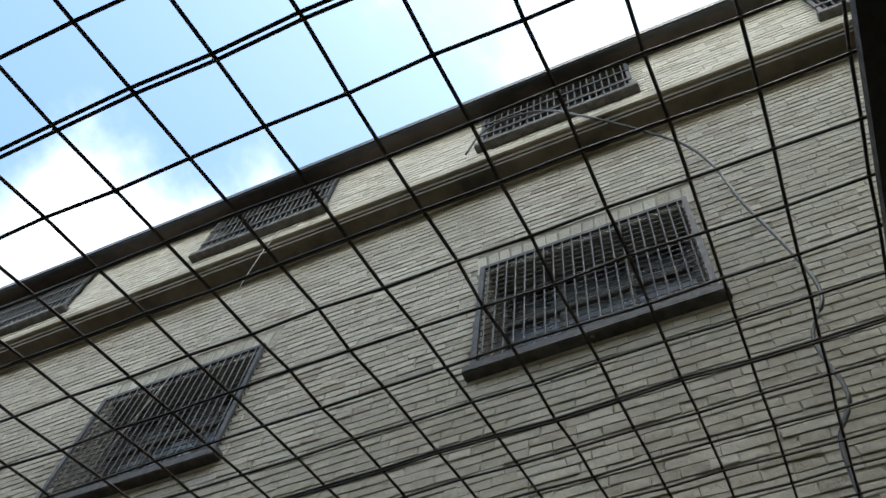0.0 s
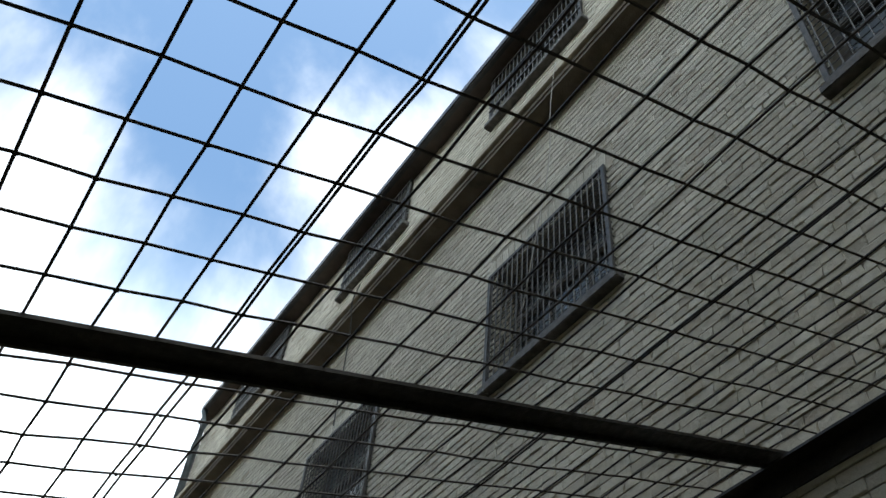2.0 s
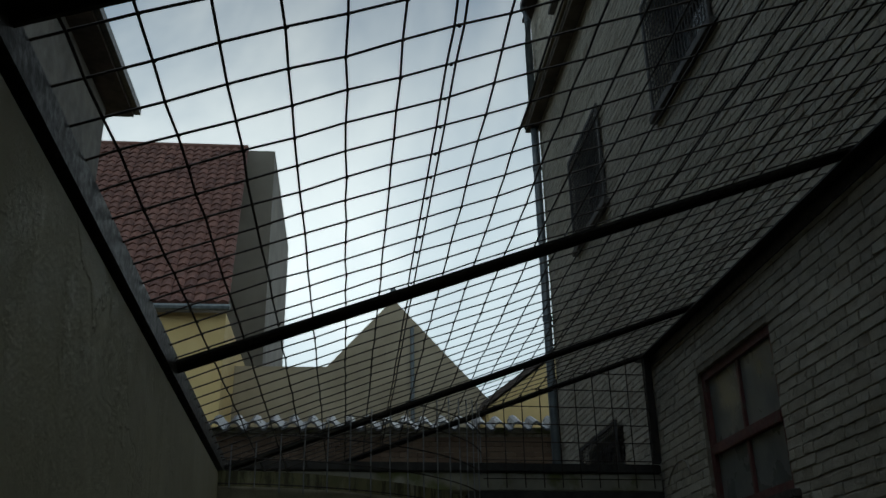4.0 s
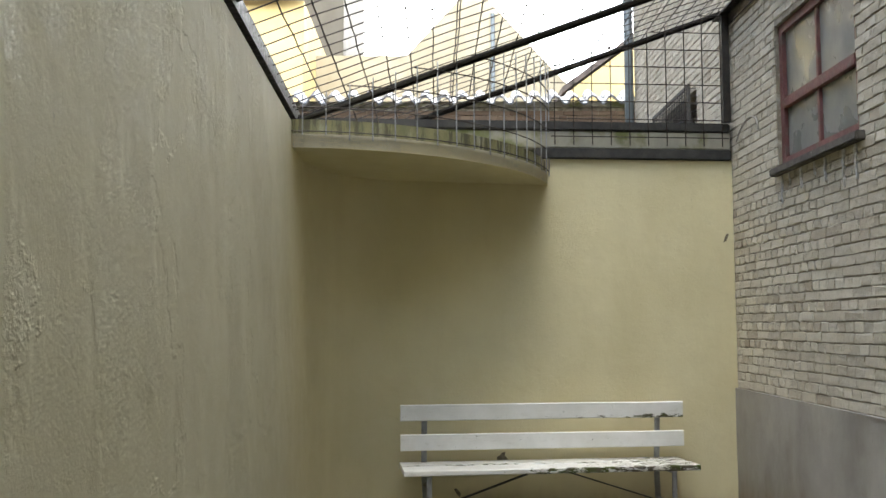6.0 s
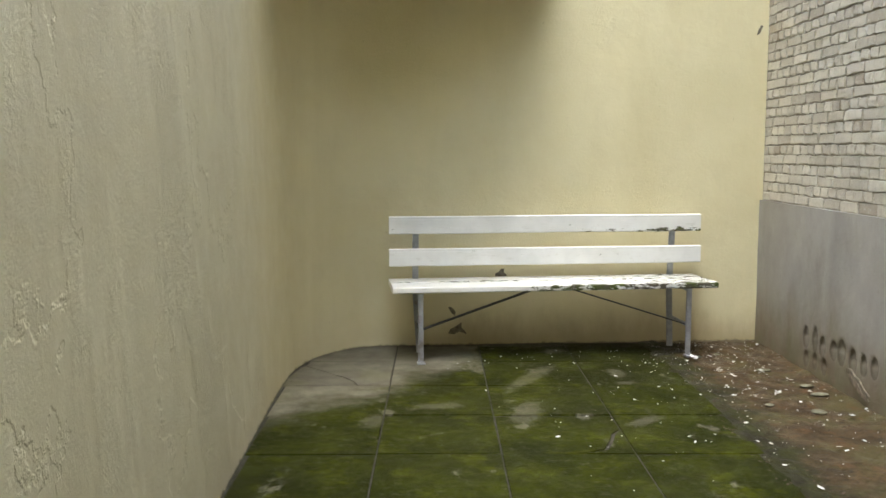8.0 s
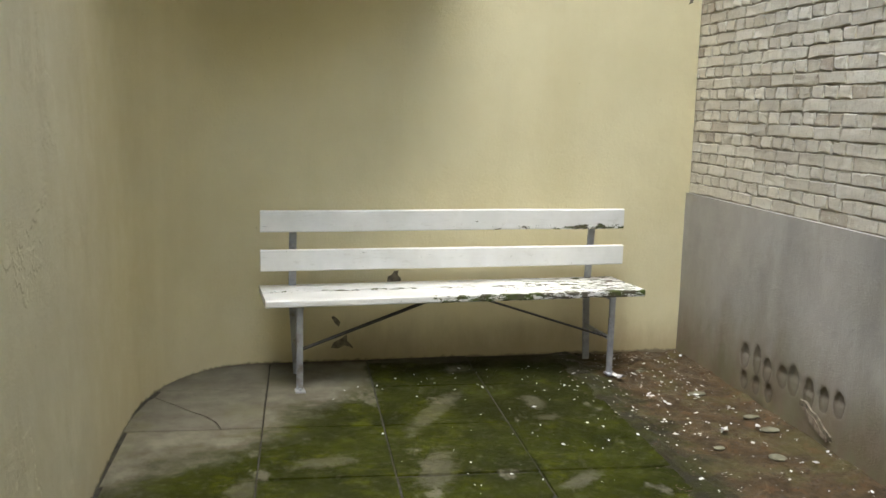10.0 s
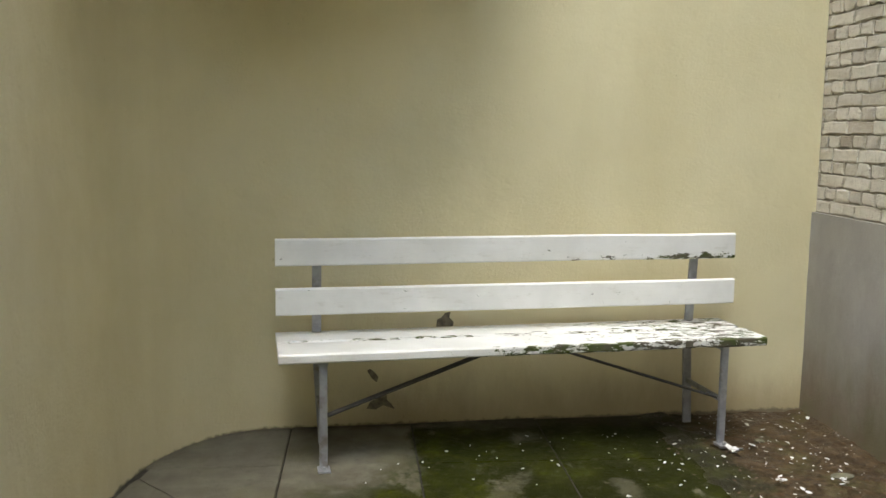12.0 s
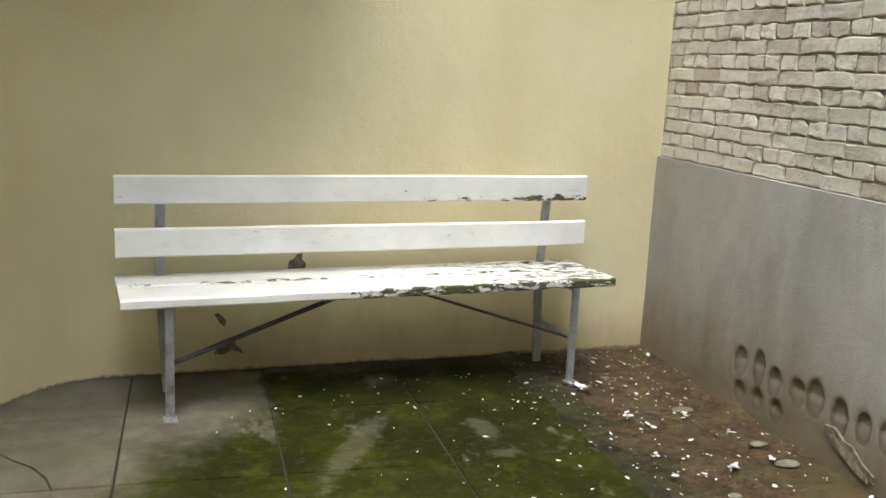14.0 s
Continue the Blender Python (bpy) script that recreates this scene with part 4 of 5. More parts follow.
cable("hanging_cord", [(-0.215, -4.55, 8.05), (-0.21, -4.50, 7.8), (-0.18, -4.43, 7.5), (-0.16, -4.38, 6.95), (-0.16, -4.22, 6.2), (-0.16, -4.10, 5.68)], 0.004, LIGHT_CABLE, "pale cord hanging from the cornice")
cable("hanging_cord", [(-0.215, -1.62, 8.05), (-0.21, -1.50, 7.9), (-0.12, -1.38, 7.7), (-0.08, -1.32, 7.3), (-0.07, -1.34, 6.6)], 0.006, CABLE, "dark cord hanging from the cornice")
cable("wall_cable", [(-0.012, -0.15, 2.78), (-0.014, -0.28, 2.86), (-0.014, -0.45, 2.90), (-0.014, -0.58, 2.86), (-0.012, -0.62, 2.78)], 0.006, LIGHT_CABLE, "pale painted cable stub on the brick wall")

# ---- paving and soil ----
XE = [-0.79, -1.345, -1.92, -2.455]
floor = structure(place("floor_bed", Geo().box((-3.2, SOUTH, -0.058), (-0.78, 0.0, -0.006)), JOINT_DIRT), "bedding under the yard paving", "floor")
paving = thing("paving", "worn concrete paving slabs overgrown with green moss", "paving", kind="structure")


def wall_limit(x):
    """The yard's edge behind a paving column, where the inner corner is rounded."""
    if x >= -2.5:
        return back_y(x)
    q = min(1.0, (-2.5 - x) / 0.545)
    return -1.0 + (1.0 + back_y(-2.5)) * math.sqrt(max(0.0, 1 - q * q))


def slab_part(poly):
    h = rng.uniform(-0.004, 0.003)
    tx, ty = jitter(0.006), jitter(0.006)
    cx = sum(p[0] for p in poly) / len(poly)
    cy = sum(p[1] for p in poly) / len(poly)
    n = len(poly)
    g = Geo()
    ring = lambda k, z: [(cx + (x - cx) * k, cy + (y - cy) * k, z + h + tx * (x - cx) + ty * (y - cy)) for x, y in poly]
    g.add(ring(1, -0.011 - h), [])
    g.add(ring(1, -0.006), [])
    g.add(ring(0.988, 0.0), [])
    g.f = [(i, (i + 1) % n, n + (i + 1) % n, n + i) for i in range(n)] + [(n + i, n + (i + 1) % n, 2 * n + (i + 1) % n, 2 * n + i) for i in range(n)] + [tuple(range(2 * n, 3 * n))]
    place("paving_slab", g, SLAB, paving)


edges = [-0.645, -1.225]
while edges[-1] > SOUTH + 0.6:
    edges.append(edges[-1] - 0.58)
GAP = 0.0028
for c in range(4):
    xr = XE[c] - GAP
    top_row = True
    for r in range(len(edges)):
        y1 = edges[r - 1] - GAP if r else None
        y0 = edges[r] + GAP
        xl = XE[c + 1] + GAP if c < 3 else left_x(y0) + 0.004
        if r == 0:
            xs = [xl + (xr - xl) * k / 30 for k in range(31)]
            ups = [(x, min(0.0, wall_limit(x) - 0.006)) for x in reversed(xs)]
            ups = [(x, y) for x, y in ups if y > y0 + 0.003]
            slab_part([(ups[-1][0], y0), (xr, y0)] + ups)
        elif c == 3 and r == 1:
            slab_part([(-2.632, y0), (xr, y0), (xr, y1), (-2.97, y1), (-2.985, -0.745), (-2.93, -0.812), (-2.86, -0.885), (-2.79, -0.972), (-2.715, -1.045), (-2.66, -1.135)])
            slab_part([(left_x(y0) + 0.004, y0), (-2.637, y0), (-2.665, -1.138), (-2.72, -1.048), (-2.795, -0.975), (-2.864, -0.888), (-2.934, -0.815), (-2.99, -0.75), (-3.01, -0.8), (-3.04, -1.02)])
        elif c == 1 and r == 3:
            slab_part([(xl, y0), (-1.60, y0), (-1.53, -2.35), (-1.47, -2.32), (-1.42, -2.19), (-1.40, -2.10), (xr, -2.03), (xr, y1), (xl, y1)])
            slab_part([(-1.585, y0), (xr, y0), (xr, -2.05), (-1.385, -2.12), (-1.405, -2.20), (-1.455, -2.335), (-1.51, -2.365)])
        else:
            slab_part([(xl, y0), (xr, y0), (xr, y1), (xl, y1)])

soil_g = Geo()
nx, ny = 30, 300
ys_ = [0.0 - (0.0 - SOUTH) * j / ny for j in range(ny + 1)]
xs_ = [-0.90 + 0.885 * i / nx for i in range(nx + 1)]
soil_g.add([(x, min(y, back_y(x)), -0.012 + 0.012 * noise.noise((x * 5, y * 5, 0)) + 0.006 * noise.noise((x * 19, y * 19, 4)) + (0.01 if x > -0.1 else 0) + (0.013 - 0.22 * max(0.0, -0.80 - x) if x < -0.70 else 0)) for y in ys_ for x in xs_], [])
soil_g.f = [(j * (nx + 1) + i, (j + 1) * (nx + 1) + i, (j + 1) * (nx + 1) + i + 1, j * (nx + 1) + i + 1) for j in range(ny) for i in range(nx)]
structure(place("ground_strip", soil_g, SOIL, smooth=True, raw=True), "brown litter-covered soil strip along the brick wall", "soil")

# ---- bench ----
bench = thing("bench", "white-painted plank bench, paint peeling, on grey steel legs", "bench")
bench.matrix_world = pose(-1.45, -0.59, 0, 0, 0, 6.8)
HALF = 1.02


def plank(name, v0, v1, z0, z1, label, u0=-HALF, u1=HALF, ragged=0.0):
    """A board along the bench with softened, worn edges; v runs from the back to the front."""
    g = Geo()
    n = 40
    rings = []
    for i in range(n + 1):
        u = u0 + (u1 - u0) * i / n
        s = ragged * max(0.0, (i / n - 0.35)) * abs(noise.noise((u * 9, v0 * 5, z0 * 7)))
        sag = 0.003 * noise.noise((u * 2.1, z0 * 3, 5))
        b = 0.006
        a0, a1, c0, c1 = -v1 + s, -v0, z0 + sag, z1 + sag - s * 0.3
        rings.append([(u, a0 + b, c0), (u, a1 - b, c0), (u, a1, c0 + b), (u, a1, c1 - b), (u, a1 - b, c1), (u, a0 + b, c1), (u, a0, c1 - b), (u, a0, c0 + b)])
    g.add([p for ring in rings for p in ring], [(i * 8 + k, i * 8 + (k + 1) % 8, (i + 1) * 8 + (k + 1) % 8, (i + 1) * 8 + k) for i in range(n) for k in range(8)] + [tuple(range(8))[::-1], tuple(n * 8 + k for k in range(8))])
    return place(name, g, PEELING, bench, label)


plank("back_rail", -0.30, -0.272, 0.765, 0.877, "white back rail, chipped at one end")
plank("back_rail", -0.29, -0.262, 0.560, 0.672, "white lower back rail")
plank("seat_plank", -0.165, 0.035, 0.432, 0.470, "white front seat plank with a rotten mossy edge", ragged=0.05)
plank("seat_plank", -0.365, -0.172, 0.436, 0.473, "white rear seat plank with flaking paint", u1=HALF - 0.02)
for s in (-1, 1):
    u = s * 0.845 - 0.005
    leg = place("front_leg", Geo().box((u - 0.016, -0.012, 0.0), (u + 0.016, 0.006, 0.430)), GALVANISED, bench, bevel=0.003)
    place("foot_plate", Geo().box((u - 0.024, -0.055, 0.0), (u + 0.024, 0.012, 0.010)).box((u - 0.006, -0.045, 0.010), (u + 0.006, -0.033, 0.024)), GALVANISED, leg)
    place("seat_bearer", Geo().box((u - 0.019, -0.005, 0.415), (u + 0.019, 0.37, 0.429)), GALVANISED, bench)
    up = Geo()
    lean = 0.022 if s < 0 else 0.0
    up.add([(u - 0.019 + lean, 0.30, 0.0), (u + 0.019 + lean, 0.30, 0.0), (u + 0.019 + lean, 0.312, 0.0), (u - 0.019 + lean, 0.312, 0.0),
            (u - 0.019, 0.337, 0.40), (u + 0.019, 0.337, 0.40), (u + 0.019, 0.349, 0.40), (u - 0.019, 0.349, 0.40),
            (u - 0.019, 0.303, 0.80), (u + 0.019, 0.303, 0.80), (u + 0.019, 0.315, 0.80), (u - 0.019, 0.315, 0.80)],
           [(0, 1, 5, 4), (1, 2, 6, 5), (2, 3, 7, 6), (3, 0, 4, 7), (4, 5, 9, 8), (5, 6, 10, 9), (6, 7, 11, 10), (7, 4, 8, 11), (0, 3, 2, 1), (8, 9, 10, 11)])
    place("back_leg", up, GALVANISED, bench)
    place("side_tie", Geo().box((u - 0.006, 0.008, 0.185), (u + 0.006, 0.318, 0.205)), GALVANISED, bench)
    brace = Geo()
    a, b = Vector((u, 0.05, 0.19)), Vector((s * 0.085, 0.16, 0.424))
    w = Vector((0, 0.019, 0))
    t = Vector((0, 0, 0.008))
    brace.add([a - w, a + w, b + w, b - w, a - w + t, a + w + t, b + w + t, b - w + t], [(0, 1, 2, 3), (7, 6, 5, 4), (0, 4, 5, 1), (1, 5, 6, 2), (2, 6, 7, 3), (3, 7, 4, 0)])
    place("brace", brace, GRILLE, bench, "dark diagonal flat-steel brace")

# ---- scars on the plaster ----


def scar(name, x, z, shape, label):
    y = back_y(x)
    g = Geo()
    n = len(shape)
    g.add([(x + a, y + 0.07 * a - 0.004, z + b) for a, b in shape] + [(x + a, y + 0.07 * a + 0.01, z + b) for a, b in shape],
          [tuple(range(n)), tuple(range(n, 2 * n))[::-1]] + [(i, (i + 1) % n, n + (i + 1) % n, n + i) for i in range(n)])
    structure(place(name, g, SCAR), label, "wall damage")


scar("plaster_scar", -1.772, 0.465, [(-0.04, -0.03), (0.0, -0.045), (0.035, -0.03), (0.04, 0.0), (0.02, 0.02), (0.025, 0.045), (0.0, 0.04), (-0.015, 0.02), (-0.035, 0.012)], "dark broken patch in the plaster")
scar("plaster_scar", -2.062, 0.10, [(-0.06, -0.025), (-0.02, -0.03), (0.015, -0.012), (0.065, -0.03), (0.05, -0.005), (0.03, 0.012), (0.03, 0.05), (-0.005, 0.025), (-0.045, 0.005)], "dark broken patch in the plaster low on the wall")
scar("plaster_scar", -2.10, 0.225, [(-0.02, 0.025), (0.0, -0.01), (0.022, -0.03), (0.03, -0.005), (0.01, 0.02), (-0.008, 0.032)], "small dark chip in the plaster")
scar("plaster_scar", -0.06, 2.075, [(-0.022, -0.03), (0.0, -0.02), (0.02, 0.03), (0.005, 0.035), (-0.012, 0.0)], "small dark chip in the plaster high on the wall")

# ---- litter ----
flakes = Geo()


def chip(g, x, y, z, r):
    n = rng.randint(4, 6)
    a0 = rng.uniform(0, 6.28)
    st = rng.uniform(0.35, 1.0)
    tilt = jitter(0.35)
    ring = []
    for i in range(n):
        a = a0 + 2 * math.pi * i / n
        q = r * rng.uniform(0.6, 1.1)
        ring.append((q * math.cos(a), q * st * math.sin(a)))
    c, s = math.cos(a0), math.sin(a0)
    pts = [(x + c * p - s * q, y + s * p + c * q, z + 0.002 + r * 0.25 + tilt * p) for p, q in ring]
    low = [(px, py, pz - max(0.001, r * 0.1)) for px, py, pz in pts]
    g.add(pts + low, [tuple(range(n)), tuple(range(n, 2 * n))[::-1]] + [(i, n + i, n + (i + 1) % n, (i + 1) % n) for i in range(n)])


for i in range(560):
    if i < 440:
        x, y = rng.uniform(-0.80, -0.03), -abs(rng.gauss(0.1, 1.7)) - 0.08
    else:
        x, y = -0.8 - abs(rng.gauss(0, 0.55)), -abs(rng.gauss(0.5, 1.2)) - 0.3
    if x < left_x(y) + 0.05 or y < -5 or y > wall_limit(x) - 0.04:
        continue
    r = min(0.022, 0.0025 + rng.expovariate(260))
    chip(flakes, x, y, 0.0, r)
tagged(place("paint_flakes", flakes, FLAKE, raw=True), "small white paint flakes and droppings scattered over soil and slabs", "litter", kind="stuff")
grit = Geo()
for i in range(1600):
    x, y = rng.uniform(-0.86, -0.02), -abs(rng.gauss(0, 2.2)) - 0.05
    if y < -5:
        continue
    chip(grit, x, y, -0.004, rng.uniform(0.003, 0.011))
tagged(place("leaf_litter", grit, plain("dead_leaf_litter", (0.035, 0.024, 0.014), (0.10, 0.064, 0.038), 40), raw=True), "dark crumbs of soil and dead leaf on the strip", "litter", kind="stuff")
for x, y, r, st in ((-0.60, -0.60, 0.055, 0.5), (-0.55, -0.93, 0.028, 0.8), (-0.31, -0.96, 0.026, 0.8), (-0.38, -1.44, 0.045, 0.45), (-0.22, -1.15, 0.022, 0.9), (-0.62, -1.30, 0.018, 0.8)):
    g = Geo()
    for k in range(5):
        chip(g, x + jitter(r * 0.6), y + jitter(r * 0.5), 0.004 * k, r * rng.uniform(0.35, 0.6))
    tagged(place("white_scrap", g, FLAKE, raw=True), "crumpled white scrap lying on the ground", "litter", "white scraps")


def pebble(x, y, rx, ry, rz):
    bm = bmesh.new()
    bmesh.ops.create_icosphere(bm, subdivisions=2, radius=1)
    for v in bm.verts:
        k = 1 + 0.18 * noise.noise(v.co * 1.3 + Vector((x * 9, y * 9, 0)))
        v.co = Vector((v.co.x * rx * k, v.co.y * ry * k, v.co.z * rz * k + rz * 0.35))
    me = bpy.data.meshes.new("pebble")
    bm.to_mesh(me)
    bm.free()
    me.polygons.foreach_set("use_smooth", [True] * len(me.polygons))
    me.materials.append(PEBBLE)
    ob = new("pebble", me)
    ob.location = (x, y, -0.006)
    tagged(ob, "flat mossy pebble half sunk in the soil", "stone", "pebbles on the soil")


for x, y, rx, ry, rz in ((-0.27, -0.87, 0.05, 0.03, 0.009), (-0.16, -1.24, 0.04, 0.025, 0.009), (-0.16, -1.42, 0.05, 0.03, 0.010), (-0.3, -1.75, 0.04, 0.04, 0.010), (-0.5, -1.62, 0.026, 0.02, 0.008), (-0.42, -0.45, 0.025, 0.02, 0.008)):
    pebble(x, y, rx, ry, rz)

# ---- the place beyond the yard ----
far_wall = structure(place("wall_far", Geo().box((-12, 4.0, -0.06), (0.7, 4.24, 4.03)), MORTAR), "low brick boundary wall capped with pantiles", "wall")
tile = Geo()
prof = [(0.0, 0.0), (0.03, 0.05), (0.07, 0.068), (0.11, 0.05), (0.145, 0.0), (0.18, -0.028), (0.215, -0.02), (0.235, 0.004)]
for y, dz in ((-0.14, -0.06), (0.24, 0.10)):
    tile.v += [(px, y, pz + dz) for px, pz in prof] + [(px, y, pz + dz - 0.028) for px, pz in prof]
n = len(prof)
tile.f = [(i, i + 1, 2 * n + i + 1, 2 * n + i) for i in range(n - 1)] + [(n + i + 1, n + i, 3 * n + i, 3 * n + i + 1) for i in range(n - 1)]
tile.f += [(i + 1, i, n + i, n + i + 1) for i in range(n - 1)] + [(2 * n + i, 2 * n + i + 1, 3 * n + i + 1, 3 * n + i) for i in range(n - 1)] + [(0, 2 * n, 3 * n, n), (n - 1, 2 * n - 1, 4 * n - 1, 3 * n - 1)]
tile_mesh = tile.mesh("pantile")
tile_mesh.materials.append(GLAZED_TILE)
for i in range(50):
    ob = new("pantile", tile_mesh)
    ob.parent = far_wall
    ob.matrix_world = pose(0.45 - 0.222 * i, 4.0, 4.145 + jitter(0.006), jitter(1.5), jitter(1.5), 0)
structure(place("trim_bedding", Geo().box((-12, 3.97, 4.033), (0.7, 4.27, 4.10)), COPING), "mortar bedding under the pantiles", "trim")

# tall neighbour on the far side of the plaster wall
nb = thing("neighbour_building", "dark tall building with deep overhanging eaves beyond the yard wall", "building")
place("wall", Geo().box((-12, -30, -0.06), (-6.55, 6.9, 10.1)), DARK_STONE, nb)
place("roof", Geo().box((-12.4, -30, 10.12), (-6.15, 7.15, 10.32)), ROOF_SHEET, nb, "dark overhanging roof edge")
place("gutter", Geo().box((-6.14, -30, 10.16), (-6.04, 7.15, 10.30)), BLACK_GUTTER, nb)

# house with the red tiled roof and the grey wall behind it
EX, EY = -2.35, -6.95
house = thing("red_roofed_house", "yellow house with a steep red clay tiled roof", "house")
ye, yr, ze, zr, xv = EY + 23.2, EY + 29.0, 10.0, 17.84, -5.57
place("wall", Geo().box((-18, ye + 0.4, -0.06), (xv - 0.1, yr + 0.3, ze - 0.1)), YELLOW, house, "yellow rendered wall")
deck = Geo().add([(-18, ye, ze), (xv, ye, ze), (xv - 0.53, yr, zr), (-18, yr, zr), (-18, ye, ze - 0.15), (xv, ye, ze - 0.15), (xv - 0.53, yr, zr - 0.15), (-18, yr, zr - 0.15)],
                 [(0, 1, 2, 3), (7, 6, 5, 4), (0, 4, 5, 1), (1, 5, 6, 2), (2, 6, 7, 3), (3, 7, 4, 0)])
place("roof_deck", deck, ROOF_SHEET, house)
tiles = Geo()
slope = Vector((0, yr - ye, zr - ze))
rows, run = 27, slope.length
up_n = Vector((0, -(zr - ze), yr - ye)).normalized()
for r in range(rows):
    base = Vector((0, ye, ze)) + slope * (r / rows)
    nxt = slope * (1.18 / rows)
    x = xv - 0.53 * r / rows
    while x > -13.5:
        pts = []
        for k, h in ((0, 0.03), (0.25, 0.085), (0.5, 0.10), (0.75, 0.06), (1.0, 0.02)):
            p = base + Vector((x - 0.30 * k, 0, 0))
            pts.append(p + up_n * (h + 0.045))
            pts.append(p + nxt + up_n * h)
            pts.append(p + up_n * 0.0)
        tiles.add(pts, [(3 * k, 3 * k + 3, 3 * k + 4, 3 * k + 1) for k in range(4)] + [(3 * k + 2, 3 * k + 5, 3 * k + 3, 3 * k) for k in range(4)])
        x -= 0.305
place("roof_tiles", tiles, RED_TILE, house, "red clay tiles in rows", raw=True)
place("ridge", Geo().tube([(-18, yr, zr + 0.06), (xv - 0.53, yr, zr + 0.06)], 0.13, 8), RED_TILE, house)
place("gutter", Geo().tube([(-18, ye - 0.06, ze - 0.1), (xv + 0.05, ye - 0.06, ze - 0.1)], 0.09, 8), ZINC, house)
fire = thing("grey_rendered_building", "plain grey rendered building rising behind the red roof", "building")
place("wall", Geo().box((-9.0, yr + 0.32, -0.06), (-5.2, yr + 9, 18.0)), GREY_RENDER, fire)

# tan gabled house on the axis, with its lower wing
gable = thing("gabled_house", "tan rendered house with a steep plain gable", "house")
gy, ga, gz = EY + 26.0, -1.13, 11.25
hw, drop = 4.2, 4.2 * 1.1
place("gable_wall", Geo().add([(ga - hw, gy, -0.06), (ga + hw, gy, -0.06), (ga + hw, gy, gz - drop), (ga, gy, gz), (ga - hw, gy, gz - drop), (ga - hw, gy + 0.3, -0.06), (ga + hw, gy + 0.3, -0.06), (ga + hw, gy + 0.3, gz - drop), (ga, gy + 0.3, gz), (ga - hw, gy + 0.3, gz - drop)],
                              [(0, 1, 2, 3, 4), (9, 8, 7, 6, 5), (0, 5, 6, 1), (1, 6, 7, 2), (2, 7, 8, 3), (3, 8, 9, 4), (4, 9, 5, 0)]), TAN, gable)
rf = Geo()
for s in (-1, 1):
    rf.add([(ga, gy + 0.32, gz + 0.02), (ga + s * (hw + 0.2), gy + 0.32, gz - drop - 0.2), (ga + s * (hw + 0.2), gy + 9, gz - drop - 0.2), (ga, gy + 9, gz + 0.02), (ga, gy + 0.32, gz + 0.10), (ga + s * (hw + 0.2), gy + 0.32, gz - drop - 0.1), (ga + s * (hw + 0.2), gy + 9, gz - drop - 0.1), (ga, gy + 9, gz + 0.12)],
           [(0, 1, 2, 3), (7, 6, 5, 4), (0, 4, 5, 1), (1, 5, 6, 2), (2, 6, 7, 3), (3, 7, 4, 0)])
place("roof", rf, RED_TILE, gable)
place("finial", Geo().tube([(ga, gy + 0.1, gz - 0.1), (ga, gy + 0.1, gz + 0.35)], 0.09, 8), ZINC, gable, "small metal vent on the ridge")
place("drainpipe", Geo().tube([(ga + 0.55, gy - 0.08, 0), (ga + 0.55, gy - 0.08, gz - 0.9)], 0.06, 8), ZINC, gable)
place("wing", Geo().box((-8.0, gy + 0.1, -0.06), (ga - 1.8, gy + 6, 9.17)), TAN, gable, "flat-topped lower wing")

# yellow house past the brick building's corner
yh = thing("yellow_house", "yellow rendered house with a brown tiled roof edge", "house")
hy, x0, z0 = EY + 20.0, 0.55, 6.5
place("wall", Geo().add([(0.7, hy, -0.06), (9, hy, -0.06), (9, hy, 12.75), (0.7, hy, 6.55), (0.7, hy + 8, -0.06), (9, hy + 8, -0.06), (9, hy + 8, 12.75), (0.7, hy + 8, 6.55)],
                        [(0, 1, 2, 3), (7, 6, 5, 4), (0, 4, 5, 1), (1, 5, 6, 2), (2, 6, 7, 3), (3, 7, 4, 0)]), YELLOW, yh)
place("roof", Geo().add([(x0, hy - 0.06, z0), (9, hy - 0.06, z0 + 6.34), (9, hy + 8, z0 + 6.34), (x0, hy + 8, z0), (x0, hy - 0.06, z0 + 0.14), (9, hy - 0.06, z0 + 6.48), (9, hy + 8, z0 + 6.48), (x0, hy + 8, z0 + 0.14)],
                        [(0, 1, 2, 3), (7, 6, 5, 4), (0, 4, 5, 1), (1, 5, 6, 2), (2, 6, 7, 3), (3, 7, 4, 0)]), ROOF_SHEET, yh)

# ---- bricks ----
COURSE, STRETCH, HEAD, JOINT = 0.0605, 0.214, 0.107, 0.0065


def brick_verts(y0, y1, z0, z1, face, r):
    """A worn brick: back ring, edge ring and an inset face; the lower edge stands proud, the upper dies into the limewash."""
    d = face + r.uniform(-0.002, 0.002)
    under = r.choice((0.0, 0.0, 0.001, 0.0025))
    q = [(y0, z0), (y1, z0), (y1, z1), (y0, z1)]
    j = [(r.uniform(-0.005, 0.005), r.uniform(-0.004, 0.004)) for _ in range(4)]
    e = [r.choice((0.002, 0.004, 0.007, 0.012)) for _ in range(4)]
    my, mz = (y0 + y1) / 2, (z0 + z1) / 2
    v = [(face + 0.016, a, b) for a, b in q]
    v += [(min(0.010, d + (0.001 - under * 0.5 if b < mz else r.uniform(0.003, 0.007))), a + k[0], b + k[1]) for (a, b), k in zip(q, j)]
    v += [(d - (under if b < mz else 0.0) + r.uniform(0, 0.002), a + k[0] + (w if a < my else -w), b + k[1] + (w * 0.5 if b < mz else -w)) for (a, b), k, w in zip(q, j, e)]
    return v


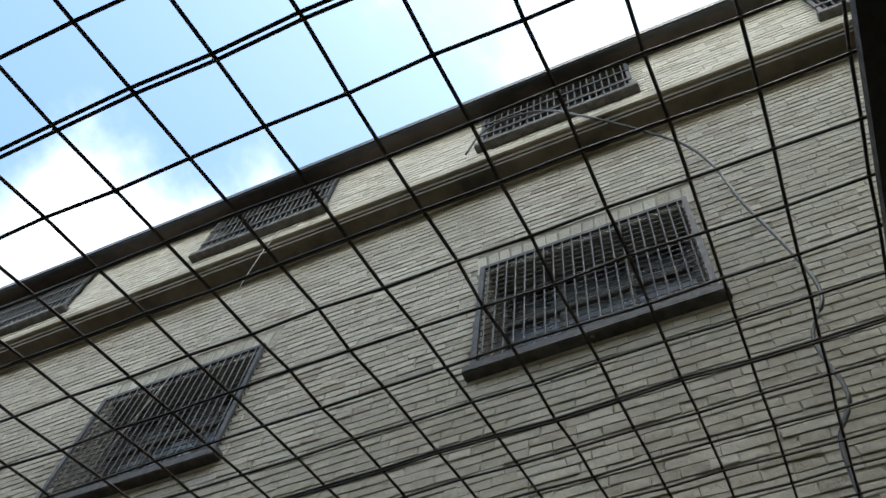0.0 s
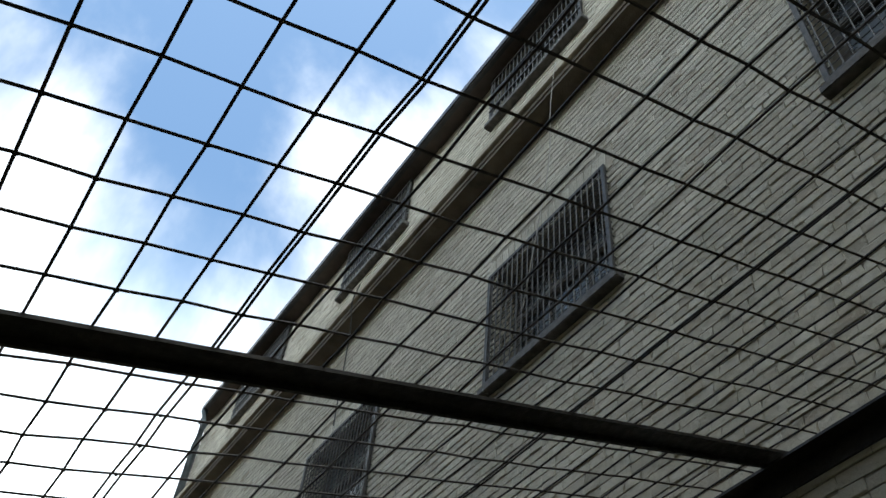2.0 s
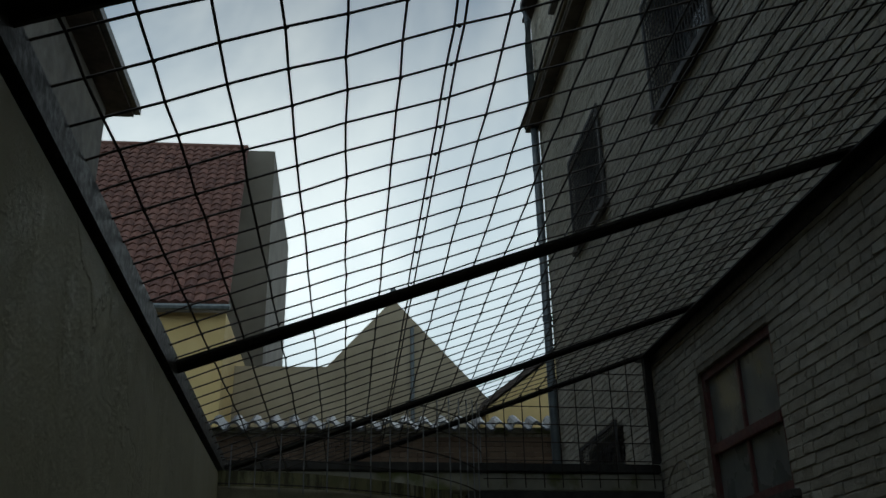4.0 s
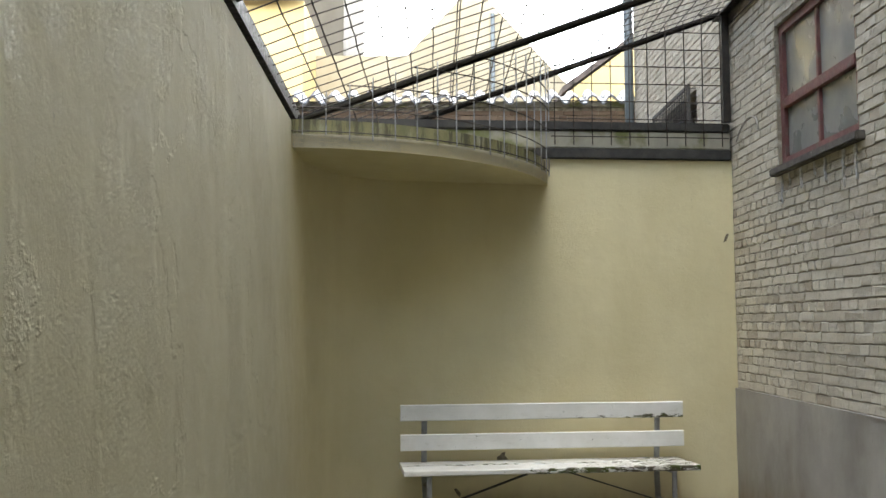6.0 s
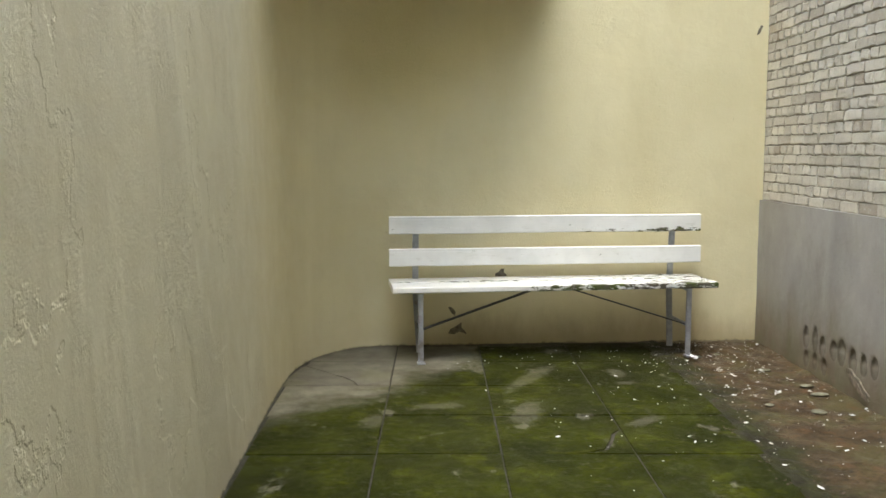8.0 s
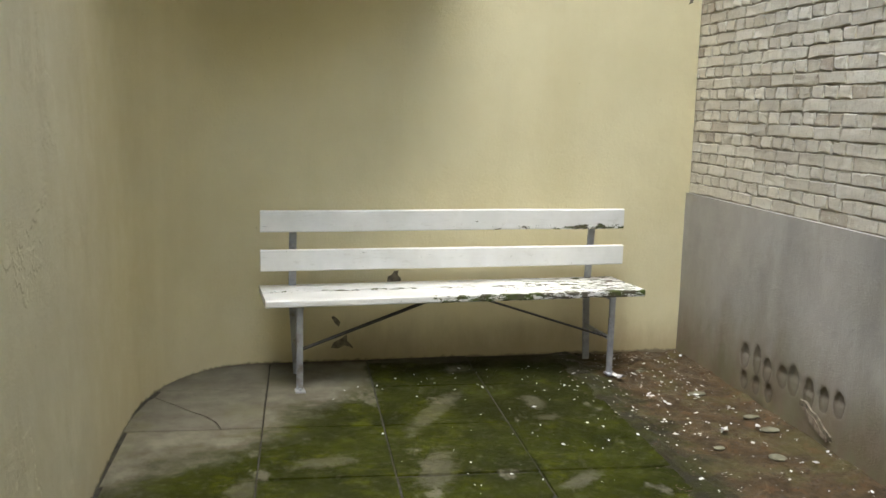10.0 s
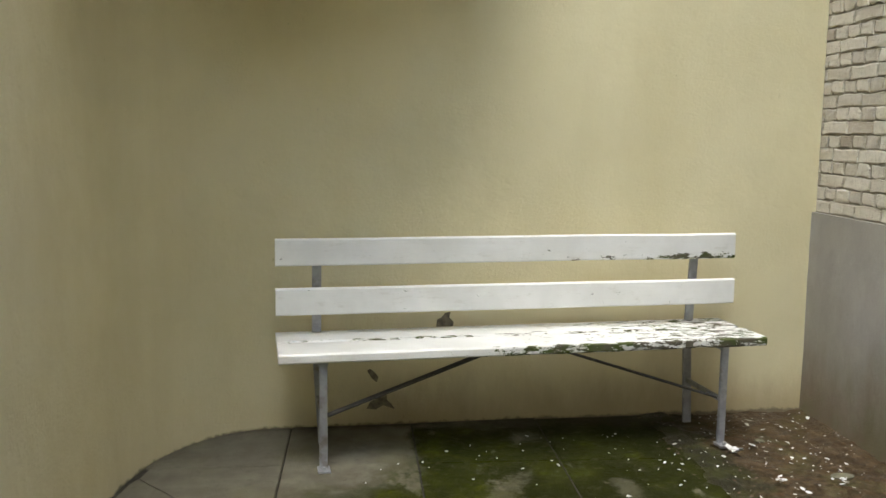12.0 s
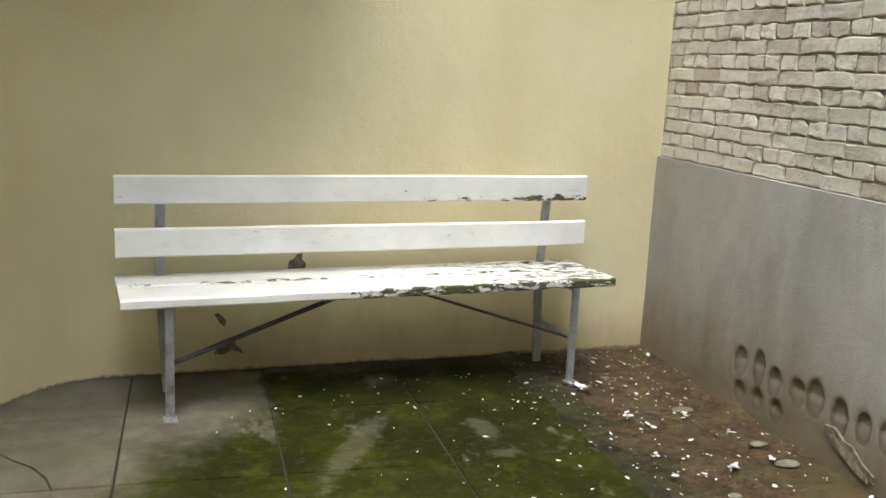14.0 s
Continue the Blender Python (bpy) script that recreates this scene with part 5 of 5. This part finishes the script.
def worn_brick(w, h, r):
    """A nearer brick with a broken, uneven outline: ten points round its face, proud at its foot."""
    base = [(-0.5, -0.5), (-0.2, -0.5), (0.2, -0.5), (0.5, -0.5), (0.5, 0.0), (0.5, 0.5), (0.2, 0.5), (-0.2, 0.5), (-0.5, 0.5), (-0.5, 0.0)]
    n = len(base)
    edge = [(a * w + r.uniform(-0.004, 0.004), b * h + r.uniform(-0.006, 0.005)) for a, b in base]
    if r.random() < 0.4:
        k = r.choice((0, 3, 5, 8))
        edge[k] = (edge[k][0] * (1 - r.uniform(0.02, 0.09) * 0.2 / w), edge[k][1] * r.uniform(0.4, 0.85))
    under = r.choice((0.0, 0.001, 0.002, 0.0035))
    foot = [under * (0.5 - b) * r.uniform(0.6, 1.1) for _, b in base]
    verts = [(0.016, a, b) for a, b in edge]
    verts += [(r.uniform(0.001, 0.003) - f * 0.6 if b < 0 else r.uniform(0.003, 0.0055), a, b) for (a, b), f in zip(edge, foot)]
    verts += [(r.uniform(-0.0015, 0.001) - f, a * (1 - r.uniform(0.008, 0.02) / w), b * (1 - r.uniform(0.006, 0.012) / h)) for (a, b), f in zip(edge, foot)]
    faces = [(k * n + i, (k + 1) * n + i, (k + 1) * n + (i + 1) % n, k * n + (i + 1) % n) for k in (0, 1) for i in range(n)]
    return verts, [], faces + [tuple(2 * n + i for i in range(n))[::-1]]


BRICK_FACES = [(0, 4, 5, 1), (1, 5, 6, 2), (2, 6, 7, 3), (3, 7, 4, 0), (4, 8, 9, 5), (5, 9, 10, 6), (6, 10, 11, 7), (7, 11, 8, 4), (8, 11, 10, 9)]


def courses(ya, yb, za, zb, holes):
    """Every brick of a face as y0, y1, z0, z1: courses of stretchers and headers by turns."""
    i = 0
    while za + i * COURSE + 0.03 < zb:
        z0 = za + i * COURSE + JOINT / 2
        z1 = min(zb, z0 + COURSE - JOINT)
        pitch = HEAD if i % 2 else STRETCH
        y = yb - (pitch / 2 if i % 4 in (1, 2) else 0)
        first = yb
        while first > ya:
            lo = max(ya, y - pitch)
            hi = first
            a, b = lo + JOINT / 4, hi - JOINT / 4
            zm = (z0 + z1) / 2
            for h in holes:
                if h[2] - 0.01 < zm < h[3] + 0.01:
                    if h[0] <= a < h[1]:
                        a = h[1] + 0.004
                    if h[0] < b <= h[1]:
                        b = h[0] - 0.004
            if b - a > 0.035:
                yield a, b, z0, z1
            first = y - pitch
            y -= pitch
        i += 1


ARCHES = [(c - 0.66, c + 0.66, UP1, UP1 + 0.235) for c in CENTRES]
NEAR = (-1.62, 0.0, PLINTH, 2.30)
br = random.Random(11)
rest = Geo()
variants = {}
count = 0
for a, b, z0, z1 in courses(SOUTH - 3, CORNER_Y, PLINTH + 0.002, SOFFIT - 0.004, HOLES + ARCHES):
    if b <= 0.0 and a > NEAR[0] and z1 < NEAR[3] and count < 330:
        w = round(b - a, 2)
        key = (w, br.randrange(9))
        if key not in variants:
            me = bpy.data.meshes.new("brick")
            me.from_pydata(*worn_brick(w, z1 - z0, br))
            me.materials.append(BRICK)
            variants[key] = me
        ob = new("brick", variants[key])
        ob.parent = wall_brick
        ob.matrix_world = pose(br.uniform(-0.0015, 0.0015), (a + b) / 2, (z0 + z1) / 2, br.uniform(-0.6, 0.6), 0, br.uniform(-0.8, 0.8))
        count += 1
    else:
        rest.add(brick_verts(a, b, z0, z1, 0.0, br), BRICK_FACES)
for y0, y1, z0, z1 in ARCHES:
    n = round((y1 - y0) / 0.073)
    for i in range(n):
        a, b = y0 + (y1 - y0) * i / n, y0 + (y1 - y0) * (i + 1) / n
        lean = 0.05 * ((i + 0.5) / n - 0.5)
        v = brick_verts(a + 0.005, b - 0.005, z0 + 0.005, z1 - 0.005, 0.0, br)
        rest.add([(p[0], p[1] + lean * (p[2] - z0) / 0.235, p[2]) for p in v], BRICK_FACES)
ob = place("brickwork", rest, BRICK, wall_brick, raw=True)
ob["kind"] = "stuff"
up = Geo()
for a, b, z0, z1 in courses(SOUTH - 3, CORNER_Y, SOFFIT + 0.195, 9.52, ATTIC):
    up.add(brick_verts(a, b, z0, z1, ATTIC_X, br), BRICK_FACES)
ob = place("brickwork", up, BRICK, attic, raw=True)
ob["kind"] = "stuff"
low = Geo()
for a, b, z0, z1 in courses(-8.0, 0.68, 2.6, 4.02, []):
    v = brick_verts(a, b, z0, z1, 0.0, br)
    low.add([(p[1], 3.985 + p[0], p[2]) for p in v], BRICK_FACES)
ob = place("brickwork", low, BROWN_BRICK, far_wall, raw=True)
ob["kind"] = "stuff"
